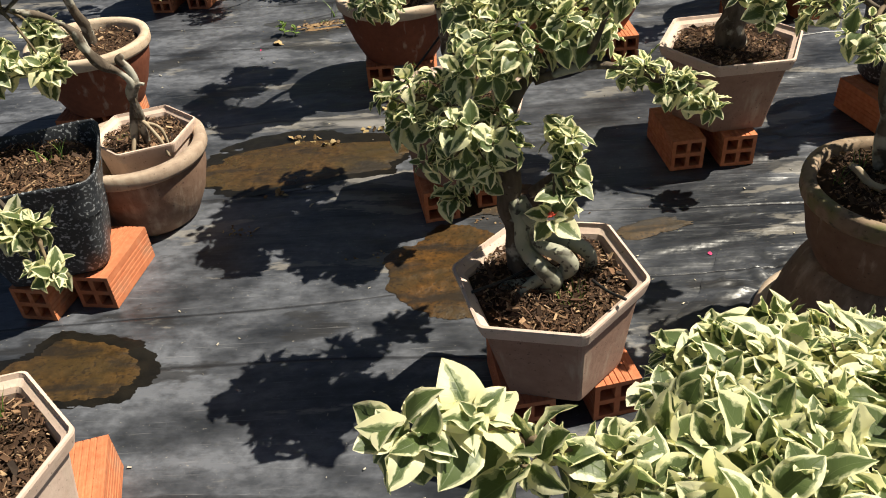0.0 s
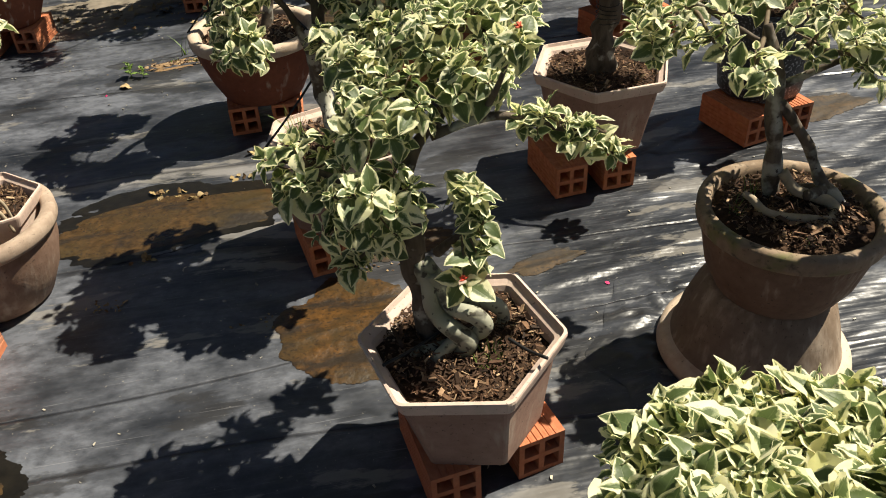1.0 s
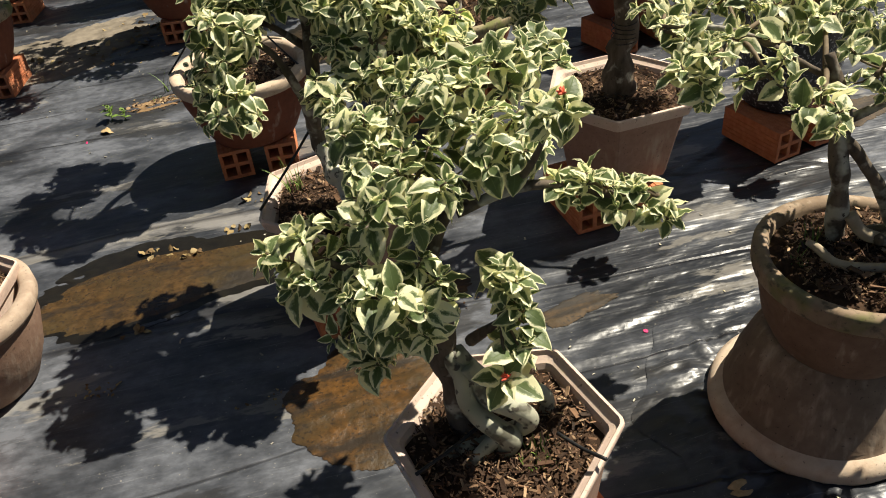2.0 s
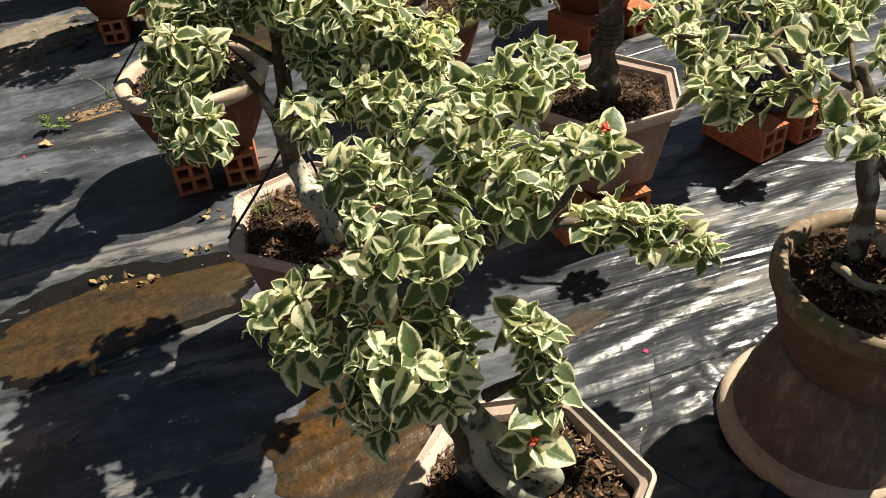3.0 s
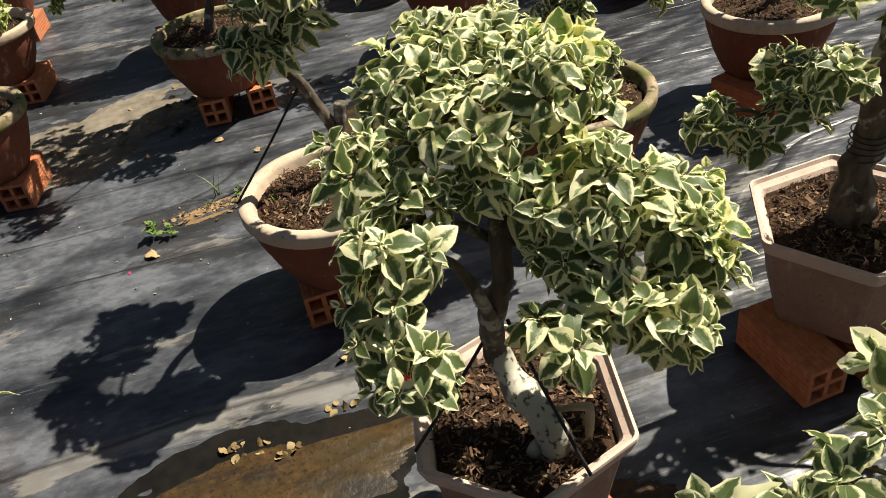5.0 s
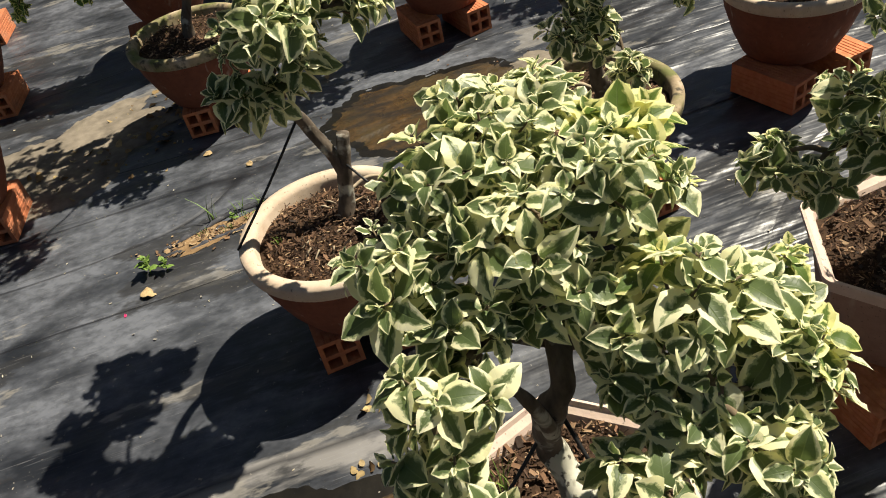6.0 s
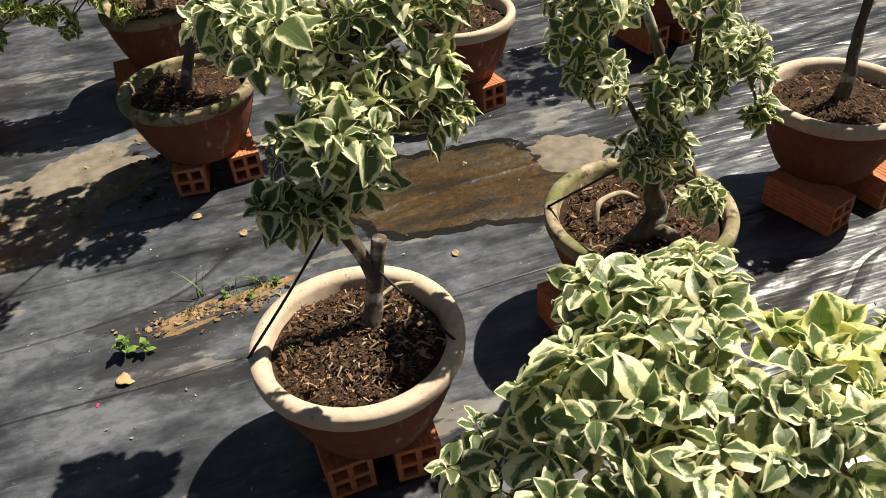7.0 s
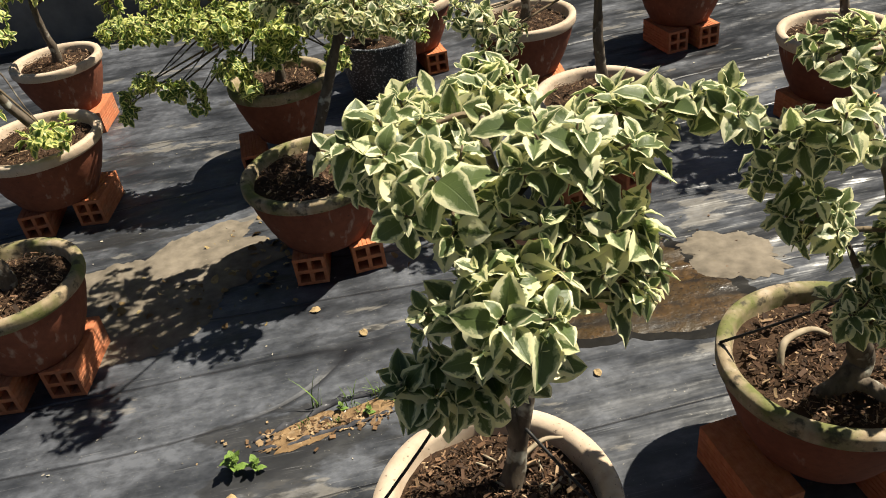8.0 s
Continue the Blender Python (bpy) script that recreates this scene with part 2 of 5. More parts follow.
def sheet_material():
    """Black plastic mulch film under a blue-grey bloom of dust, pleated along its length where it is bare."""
    k = Mat("plastic_sheet", 0.45, 0.0, 0.5)
    pos = k.t.nodes.new("ShaderNodeSeparateXYZ")
    k.plug(pos.inputs[0], k.node("ShaderNodeTexCoord", "Object"))
    big = k.noise(1.3, 4.0, k.coord((1.0, 1.7, 1.0), 13.0))
    cloud = k.noise(4.2, 6.0, k.coord((1.0, 1.5, 1.0), 13.0), 0.58)
    streak = k.noise(2.4, 5.0, k.coord((1.0, 6.0, 1.0), 13.0), 0.55)
    grain = k.noise(26.0, 8.0, k.coord((1.0, 1.6, 1.0), 13.0), 0.70)
    scr = k.noise(3.2, 2.0, k.coord((2.2, 95.0, 1.0), 11.0), 0.6)
    cross = k.noise(4.0, 2.0, k.coord((1.6, 60.0, 1.0), -32.0), 0.5)
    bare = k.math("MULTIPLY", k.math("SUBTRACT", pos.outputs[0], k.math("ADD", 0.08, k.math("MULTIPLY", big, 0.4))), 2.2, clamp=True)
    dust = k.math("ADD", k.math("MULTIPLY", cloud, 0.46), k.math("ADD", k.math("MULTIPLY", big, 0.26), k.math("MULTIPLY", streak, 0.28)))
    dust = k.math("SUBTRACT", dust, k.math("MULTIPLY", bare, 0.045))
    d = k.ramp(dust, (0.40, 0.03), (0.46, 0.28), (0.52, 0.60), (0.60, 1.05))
    d = k.math("MULTIPLY", d, k.ramp(grain, (0.30, 0.36), (0.50, 0.90), (0.72, 1.60)))
    dx = k.math("MULTIPLY", k.math("SUBTRACT", pos.outputs[0], 0.66), 2.6)
    dy = k.math("MULTIPLY", k.math("SUBTRACT", pos.outputs[1], 1.66), 2.0)
    ring = k.math("SQRT", k.math("ADD", k.math("MULTIPLY", dx, dx), k.math("MULTIPLY", dy, dy)))
    shiny = k.math("MULTIPLY", k.math("SUBTRACT", k.math("ADD", 0.65, k.math("MULTIPLY", cloud, 0.6)), ring), 3.0, clamp=True)
    d = k.math("MULTIPLY", d, k.math("SUBTRACT", 1.0, k.math("MULTIPLY", shiny, 0.5)))
    bx = k.math("MULTIPLY", k.math("SUBTRACT", 0.32, k.math("ABSOLUTE", k.math("ADD", pos.outputs[0], 0.36))), 8.0, clamp=True)
    by = k.math("ADD", pos.outputs[1], k.math("ADD", k.math("MULTIPLY", pos.outputs[0], 0.06), k.math("MULTIPLY", k.math("SUBTRACT", streak, 0.5), 0.22)))
    by = k.math("SUBTRACT", 1.0, k.math("MULTIPLY", k.math("ABSOLUTE", k.math("SUBTRACT", by, 2.385)), 26.0), clamp=True)
    band = k.math("MULTIPLY", k.math("MULTIPLY", bx, by), k.ramp(grain, (0.30, 0.4), (0.60, 1.0)))
    col = k.mix(d, (0.010, 0.0115, 0.0145), (0.105, 0.112, 0.130))
    col = k.mix(k.math("MULTIPLY", k.math("MINIMUM", k.math("MULTIPLY", band, 2.0), 1.0), 0.75), col, (0.225, 0.215, 0.205))
    mark = k.ramp(k.noise(2.1, 7.0, k.coord((1.0, 3.2, 1.0), 14.0), 0.62), (0.585, 0.0), (0.612, 0.55), (0.70, 0.35))
    col = k.mix(mark, col, (0.235, 0.218, 0.190))
    stain = k.ramp(k.noise(1.7, 7.0, k.coord((1.0, 2.6, 1.0), 12.0), 0.6), (0.575, 0.0), (0.60, 0.8), (0.70, 0.9))
    col = k.mix(stain, col, (0.020, 0.020, 0.021))
    col = k.mix(k.ramp(scr, (0.64, 0.0), (0.74, 0.26)), col, (0.30, 0.30, 0.31))
    col = k.mix(k.ramp(cross, (0.68, 0.0), (0.75, 0.25)), col, (0.30, 0.30, 0.31))
    # Long fold lines: the shade in them is painted near-black, with a bump.
    seam = k.math("ABSOLUTE", k.math("SUBTRACT", k.noise(0.8, 1.0, k.coord((0.45, 3.2, 1.0), 11.0), 0.4), 0.5))
    seam = k.math("SUBTRACT", 1.0, k.math("MULTIPLY", seam, 130.0, clamp=True))
    col = k.mix(k.math("MULTIPLY", seam, 0.75), col, (0.008, 0.008, 0.010))
    col = k.mix(k.ramp(k.noise(150.0, 2.0), (0.71, 0.0), (0.75, 0.6)), col, (0.30, 0.28, 0.24))
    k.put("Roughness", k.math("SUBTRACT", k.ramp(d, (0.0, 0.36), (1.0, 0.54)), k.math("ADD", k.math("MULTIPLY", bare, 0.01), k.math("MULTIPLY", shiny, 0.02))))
    pleat = k.noise(3.0, 1.0, k.coord((1.0, 27.0, 1.0), 13.0), 0.5)
    gate = k.math("MULTIPLY", bare, k.ramp(k.noise(2.3, 3.0, k.coord((1.0, 1.6, 1.0), 13.0)), (0.44, 0.12), (0.58, 1.0)))
    fold = k.noise(4.0, 3.0, k.coord((1.0, 4.0, 1.0), 14.0), 0.5)
    rumple = k.noise(13.0, 3.0)
    crease = k.math("ADD", k.math("MULTIPLY", fold, k.math("ADD", 0.40, k.math("MULTIPLY", bare, 0.22))),
                    k.math("ADD", k.math("MULTIPLY", pleat, k.math("ADD", 0.09, k.math("MULTIPLY", gate, 0.15))), k.math("MULTIPLY", rumple, k.math("ADD", 0.20, k.math("MULTIPLY", bare, 0.22)))))
    crease = k.math("ADD", crease, k.math("ADD", k.math("MULTIPLY", seam, -0.25), k.math("MULTIPLY", grain, 0.03)))
    crumple = k.math("ABSOLUTE", k.math("SUBTRACT", k.noise(9.0, 3.0, k.coord((1.0, 2.0, 1.0), 25.0), 0.5), 0.5))
    crease = k.math("SUBTRACT", crease, k.math("MULTIPLY", k.math("MULTIPLY", crumple, shiny), 0.65))
    k.bump(crease, 0.8, 0.014)
    return k.done(col)


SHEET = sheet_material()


# ---- builders ----
def mesh_from(name, verts, faces, material, uvs=None, smooth=True):
    me = bpy.data.meshes.new(name)
    me.from_pydata(verts, [], faces)
    if uvs is not None:
        layer = me.uv_layers.new(name="UVMap")
        layer.data.foreach_set("uv", np.asarray(uvs, dtype=np.float32).ravel())
    me.materials.append(material)
    if smooth:
        me.polygons.foreach_set("use_smooth", [True] * len(me.polygons))
    me.update()
    return me


def link(name, me, parent=None, label="", kind=""):
    ob = new(name, me)
    if parent is not None:
        ob.parent = parent
    return tagged(ob, label=label, kind=kind)


def part(name, bm, material, parent, label="", smooth=True, kind=""):
    me = bpy.data.meshes.new(name)
    bm.to_mesh(me)
    bm.free()
    me.materials.append(material)
    if smooth:
        me.polygons.foreach_set("use_smooth", [True] * len(me.polygons))
    return link(name, me, parent, label, kind)


def thing(name, place, label, category, group="", turn=0.0, tilt=(0.0, 0.0)):
    ob = new(name)
    ob.empty_display_size = 0.05
    ob.matrix_basis = pose(*place, tilt[0], tilt[1], turn)
    return tagged(ob, label, category, group)


def lathe(bm, profile, sides=48, corner=0.0, turn=0.0, wob=0.0):
    """Turn (r, z) pairs round z. With six sides each side is cut in three, so that the corners are rounded."""
    angles = []
    if sides == 6:
        for i in range(6):
            for f in (0.0, 0.035, 0.5, 0.965):
                angles.append((i + f) * math.tau / 6)
    else:
        angles = [i * math.tau / sides for i in range(sides)]
    rings = []
    for r, z in profile:
        ring = []
        for a in angles:
            s = 1.0
            if sides == 6:
                b = (a % (math.tau / 6)) - math.tau / 12
                s = math.cos(math.tau / 12) / math.cos(b) * (0.985 if abs(b) > math.tau / 12 - 0.02 else 1.0)
            rr = r * s * (1 + wob * noise.noise(Vector((math.cos(a) * 1.5, math.sin(a) * 1.5, z * 6))))
            ring.append(bm.verts.new((rr * math.cos(a + turn), rr * math.sin(a + turn), z)))
        rings.append(ring)
    n = len(angles)
    for a, b in zip(rings, rings[1:]):
        for i in range(n):
            bm.faces.new((a[i], a[(i + 1) % n], b[(i + 1) % n], b[i]))
    return rings


def smooth_path(pts, steps=6):
    """Catmull-Rom through (x, y, z, r) points."""
    p = [np.array(q, float) for q in pts]
    p = [2 * p[0] - p[1]] + p + [2 * p[-1] - p[-2]]
    out = []
    for i in range(1, len(p) - 2):
        for s in range(steps):
            t = s / steps
            out.append(0.5 * (2 * p[i] + (p[i + 1] - p[i - 1]) * t + (2 * p[i - 1] - 5 * p[i] + 4 * p[i + 1] - p[i + 2]) * t * t
                              + (3 * p[i] - p[i - 1] - 3 * p[i + 1] + p[i + 2]) * t ** 3))
    out.append(p[-2])
    return out


def tube(bm, pts, seg=10, knob=0.12, steps=6, freq=26.0):
    """A tapering limb through (x, y, z, r) points, with knobs."""
    path = smooth_path(pts, steps)
    rings, ref = [], Vector((0.3, 0.9, 0.1))
    for i, q in enumerate(path):
        a, b = path[max(i - 1, 0)], path[min(i + 1, len(path) - 1)]
        d = Vector(b[:3] - a[:3]).normalized()
        side = d.cross(ref)
        side = side.normalized() if side.length > 1e-4 else d.orthogonal().normalized()
        ref = side.cross(d)
        c, r = Vector(q[:3]), max(float(q[3]), 0.0006)
        ring = []
        for j in range(seg):
            an = j * math.tau / seg
            o = side * math.cos(an) + ref * math.sin(an)
            k = 1 + knob * noise.noise((c + o * r) * freq) * 1.6
            ring.append(bm.verts.new(c + o * r * k))
        rings.append(ring)
    for a, b in zip(rings, rings[1:]):
        for j in range(seg):
            bm.faces.new((a[j], a[(j + 1) % seg], b[(j + 1) % seg], b[j]))
    bm.faces.new(rings[-1])
    bm.faces.new(rings[0][::-1])


# Leaf patterns: a pointed oval, cupped along its midrib, bent, twisted and crinkled at the edge.
LEAF_V = (0.0, 0.06, 0.17, 0.31, 0.46, 0.61, 0.75, 0.89, 1.0)
LEAF_U = (-1.0, -0.58, 0.0, 0.58, 1.0)


def leaf_width(v):
    """Half the width at v along the leaf: rounded at the stalk, drawn out at the tip."""
    return 0.004 + max(v, 0.002) ** 0.60 * (1 - v) ** 0.92 / 0.363


def leaf_pattern(fold, curl, wave, phase, wide, twist=0.0, bend=0.0):
    verts, uv = [], []
    for v in LEAF_V:
        w = leaf_width(v) * wide
        a = twist * v
        for u in LEAF_U:
            x = u * w
            z = fold * (abs(x) - 0.45 * abs(u) ** 3 * w) + wave * math.sin(v * 15.0 + phase + (2.3 if u > 0 else 0.0)) * abs(u) ** 1.7 * math.sin(math.pi * min(v * 1.05, 1.0)) * 1.5
            x, z = x * math.cos(a) - z * math.sin(a), x * math.sin(a) + z * math.cos(a)
            verts.append((x + bend * v * v, v * (1 - 0.3 * abs(curl) * v), z - curl * v * v))
            uv.append((u, v))
    faces, fuv = [], []
    n = len(LEAF_U)
    for i in range(len(LEAF_V) - 1):
        for j in range(n - 1):
            q = (i * n + j, i * n + j + 1, (i + 1) * n + j + 1, (i + 1) * n + j)
            faces.append(q)
            fuv.append([uv[k] for k in q])
    return np.array(verts), np.array(faces), np.array(fuv)


PATTERNS = [leaf_pattern(0.55, 0.26, 0.030, 0.0, 0.345, 0.2, 0.05), leaf_pattern(0.35, 0.42, 0.040, 1.3, 0.365, -0.3, -0.06), leaf_pattern(0.80, 0.16, 0.028, 2.1, 0.31, 0.1, 0.0),
            leaf_pattern(0.45, -0.10, 0.042, 3.0, 0.35, 0.5, 0.08), leaf_pattern(0.30, 0.60, 0.036, 4.2, 0.36, -0.2, 0.04), leaf_pattern(0.65, 0.34, 0.045, 5.3, 0.325, -0.6, -0.10),
            leaf_pattern(0.50, 0.10, 0.034, 0.8, 0.38, 0.3, -0.04), leaf_pattern(0.70, 0.50, 0.038, 2.7, 0.30, 0.7, 0.06)]
LEAF_MESHES = {}


def leaf_mesh(i, material):
    key = (i, material.name)
    if key not in LEAF_MESHES:
        v, f, uv = PATTERNS[i]
        LEAF_MESHES[key] = mesh_from("leaf", [tuple(p) for p in v], [tuple(q) for q in f.tolist()], material, uv)
    return LEAF_MESHES[key]


def leaf_pose(at, way, up, size):
    """The matrix of a leaf that grows from at along way, its face towards up."""
    y = Vector(way).normalized()
    x = y.cross(Vector(up))
    x = x.normalized() if x.length > 1e-3 else y.orthogonal().normalized()
    z = x.cross(y)
    m = Matrix((x, y, z)).transposed().to_4x4()
    return Matrix.Translation(at) @ m @ Matrix.Diagonal((size, size, size, 1))


def rosette(rng, at, axis, size, count, open_=1.0):
    """Leaves round a shoot's end: small ones upright in the middle, large ones spread outside."""
    axis = Vector(axis).normalized()
    side = axis.orthogonal().normalized()
    other = axis.cross(side)
    out, a0 = [], rng.uniform(0, math.tau)
    for i in range(count):
        f = i / max(count - 1, 1)
        an = a0 + i * 2.4 + rng.uniform(-0.3, 0.3)
        lift = (0.45 + 1.45 * f) * open_ + rng.uniform(-0.35, 0.35)
        rad = side * math.cos(an) + other * math.sin(an)
        way = axis * math.cos(lift) + rad * math.sin(lift)
        up = axis * math.sin(lift) - rad * math.cos(lift) + Vector((rng.uniform(-.5, .8), rng.uniform(-.8, .5), 0.9))
        s = size * (0.42 + 0.6 * min(1.0, f * 1.5)) * rng.uniform(0.7, 1.2)
        base = Vector(at) - axis * (0.35 * size * f)
        out.append((rng.randrange(len(PATTERNS)), leaf_pose(base + way * 0.12 * size, way, up, s)))
    return out


def joined_leaves(name, leaves, material, parent):
    vs, fs, us, n = [], [], [], 0
    for i, m in leaves:
        v, f, uv = PATTERNS[i]
        a = np.array(m)
        vs.append(v @ a[:3, :3].T + a[:3, 3])
        fs.append(f + n)
        us.append(uv)
        n += len(v)
    me = mesh_from(name, np.concatenate(vs).tolist(), np.concatenate(fs).tolist(), material, np.concatenate(us))
    return link(name, me, parent, kind="stuff")


def crown(tree, base, rng, pads, hubs, leaf=0.05, material=None, near=False, per=7, young=0.0, dense=1.15, shoots_at=(), young_at=()):
    """Foliage of a tree: pads are (x, y, z, rx, ry, rz, shoots) in the world; hubs are the limb ends that the twigs spring from."""
    material = material or LEAF
    base = Vector(base)
    leaves, fresh, tips = [], [], []
    twigs = bmesh.new()
    for x, y, z, rx, ry, rz, shoots in pads:
        c = Vector((x, y, z)) - base
        hub = min((Vector(h) - base for h in hubs), key=lambda h: (h - c).length)
        inner = c.lerp(hub, 0.35)
        tube(twigs, [(*hub, 0.0045), (*(hub.lerp(inner, 0.6) + Vector((0, 0, 0.008))), 0.0035), (*c, 0.0022)], 5, 0.1, 3)
        for i in range(max(1, round(shoots * dense))):
            best = None
            for attempt in range(5):
                zz = rng.uniform(-0.75, 1.0)
                an = rng.uniform(0, math.tau)
                q = math.sqrt(max(0.0, 1 - zz * zz))
                n = Vector((q * math.cos(an), q * math.sin(an), zz))
                at = c + Vector((n.x * rx, n.y * ry, n.z * rz)) * rng.uniform(0.65, 1.05)
                gap = min(((at - p).length for p in tips), default=1.0)
                if best is None or gap > best[0]:
                    best = (gap, n, at)
            gap, n, at = best
            tips.append(at)
            axis = (n + Vector((rng.uniform(-.5, .5), rng.uniform(-.5, .5), rng.uniform(0.2, 0.9)))).normalized()
            tube(twigs, [(*c, 0.002), (*(c.lerp(at, 0.6) - Vector((0, 0, 0.006))), 0.0016), (*at, 0.0011)], 4, 0.0, 2)
            ros = rosette(rng, at, axis, leaf * rng.uniform(0.66, 1.14), rng.randrange(per, per + 5))
            (fresh if rng.random() < young else leaves).extend(ros)
            for k in range(1):
                p = c.lerp(at, rng.uniform(0.4, 0.9))
                w = Vector((rng.uniform(-1, 1), rng.uniform(-1, 1), rng.uniform(-0.3, 0.5)))
                leaves.append((rng.randrange(len(PATTERNS)), leaf_pose(p, w, (0, 0, 1), leaf * rng.uniform(0.6, 1.0))))
    for x, y, z, ax, ay, az, size, count in shoots_at:
        at = Vector((x, y, z)) - base
        hub = min((Vector(h) - base for h in hubs), key=lambda h: (h - at).length)
        tube(twigs, [(*hub, 0.003), (*(hub.lerp(at, 0.6) + Vector((0, 0, 0.006))), 0.0022), (*at, 0.0014)], 5, 0.1, 3)
        leaves.extend(rosette(rng, at, (ax, ay, az), size, count, 0.9))
    for x, y, z, size, count in young_at:
        at = Vector((x, y, z)) - base
        fresh.extend(rosette(rng, at, (0.2, -0.1, 1.0), size, count, 0.75))
    part("twig", twigs, TWIG, tree, kind="stuff")
    rng.shuffle(leaves)
    single = 0
    if near:
        single = min(len(leaves), 280)
    foliage = joined_leaves("foliage", leaves[single:] if len(leaves) > single else leaves[:1], material, tree)
    for i, m in leaves[:single]:
        ob = new("leaf", leaf_mesh(i, material))
        ob.parent = foliage
        ob.matrix_basis = m
    if fresh:
        joined_leaves("young_foliage", fresh, LEAF_YOUNG, tree)
    return foliage


def soil_bed(pot, rng, radius, z, chips=260, sides=40, turn=0.0, weeds=0):
    """Heaped soil with bark chips on it."""
    bm = bmesh.new()
    rings = []
    for i in range(9):
        r = radius * i / 8
        ring = []
        for j in range(sides):
            a = j * math.tau / sides + turn
            s = 1.0
            if sides == 24:
                b = ((a - turn) % (math.tau / 6)) - math.tau / 12
                s = math.cos(math.tau / 12) / math.cos(b)
            x, y = r * s * math.cos(a), r * s * math.sin(a)
            h = 0.010 * noise.noise(Vector((x * 18, y * 18, z * 7 + radius))) + 0.004 * noise.noise(Vector((x * 70, y * 70, 3.0)))
            ring.append(bm.verts.new((x, y, z + h + 0.012 * (1 - i / 8))))
        rings.append(ring)
    for a, b in zip(rings, rings[1:]):
        for j in range(sides):
            bm.faces.new((a[j], a[(j + 1) % sides], b[(j + 1) % sides], b[j]))
    chips = chips * 3
    soil = part("soil", bm, SOIL, pot, "dark crumbly soil under bark mulch")
    if chips:
        top = lambda x, y: z + 0.012 + 0.010 * noise.noise(Vector((x * 18, y * 18, z * 7 + radius)))
        scatter_chips("mulch", soil, rng, int(chips * 0.8), lambda: disc(rng, radius * 0.90), top, 0.005, 0.014, CHIPS, 0.5, 0.001, 0.20)
        scatter_chips("bark_mulch", soil, rng, int(chips * 0.10), lambda: disc(rng, radius * 0.86), top, 0.010, 0.022, CHIPS, 0.45, 0.002, 0.34, 0.2)
        scatter_chips("mulch_dust", soil, rng, int(chips * 0.7), lambda: disc(rng, radius * 0.9), top, 0.0015, 0.005, CHIPS, 0.6, 0.0005, 0.8)
    return soil


def disc(rng, r):
    a, q = rng.uniform(0, math.tau), r * math.sqrt(rng.random())
    return q * math.cos(a), q * math.sin(a)


def scatter_chips(name, parent, rng, count, where, height, small, large, material, flat=0.35, lift=0.001, slim=0.45, thick=0.35):
    """Many small bent flakes lying about at random, as one mesh."""
    vs, fs = [], []
    for i in range(count):
        x, y = where()
        l = rng.uniform(small, large)
        w = l * rng.uniform(slim * 0.6, slim * 1.4)
        m = pose(x, y, height(x, y) + lift + l * 0.12, rng.uniform(-45, 45) * flat * 2, rng.uniform(-45, 45) * flat * 2, rng.uniform(0, 360))
        n = len(vs)
        t = w * thick
        for p in ((-l / 2, -w / 2, 0), (l / 2, -w * 0.3, t), (l / 2 * 0.9, w / 2, t * 0.4), (-l / 2 * 0.8, w * 0.4, 0),
                  (-l / 2, -w / 2, t), (l / 2, -w * 0.3, t * 2), (l / 2 * 0.9, w / 2, t * 1.4), (-l / 2 * 0.8, w * 0.4, t)):
            vs.append(tuple(m @ Vector(p)))
        for q in ((4, 5, 6, 7), (0, 3, 2, 1), (0, 1, 5, 4), (1, 2, 6, 5), (2, 3, 7, 6), (3, 0, 4, 7)):
            fs.append(tuple(n + k for k in q))
    return link(name, mesh_from(name, vs, fs, material, smooth=False), parent, kind="stuff")


def grass_tuft(name, parent, rng, x, y, z, blades, height, spread):
    """Thin bent blades from one spot."""
    bm = bmesh.new()
    for i in range(blades):
        a = rng.uniform(0, math.tau)
        dx, dy = math.cos(a), math.sin(a)
        bx, by = x + rng.uniform(-1, 1) * spread, y + rng.uniform(-1, 1) * spread
        h, lean, w = height * rng.uniform(0.5, 1.1), rng.uniform(0.1, 0.7), rng.uniform(0.0012, 0.0025)
        prev = None
        for k in range(5):
            t = k / 4
            c = Vector((bx + dx * lean * h * t * t, by + dy * lean * h * t * t, z + h * t * (1 - 0.3 * lean * t)))
            s = Vector((-dy, dx, 0)) * w * (1 - t * 0.93)
            pair = (bm.verts.new(c - s), bm.verts.new(c + s + Vector((dx, dy, 0)) * w * 0.2))
            if prev:
                bm.faces.new((prev[0], prev[1], pair[1], pair[0]))
            prev = pair
    return part(name, bm, GRASS, parent, kind="stuff")


def wire(parent, base, a, b, sag=0.004):
    """A stretched black tie from the pot's rim to the trunk."""
    a, b = Vector(a) - Vector(base), Vector(b) - Vector(base)
    bm = bmesh.new()
    mid = (a + b) / 2 - Vector((0, 0, sag))
    tube(bm, [(*a, 0.0026), (*mid, 0.0024), (*b, 0.0026)], 7, 0.0, 4)
    part("tie_wire", bm, WIRE, parent, "taut black tie wire")


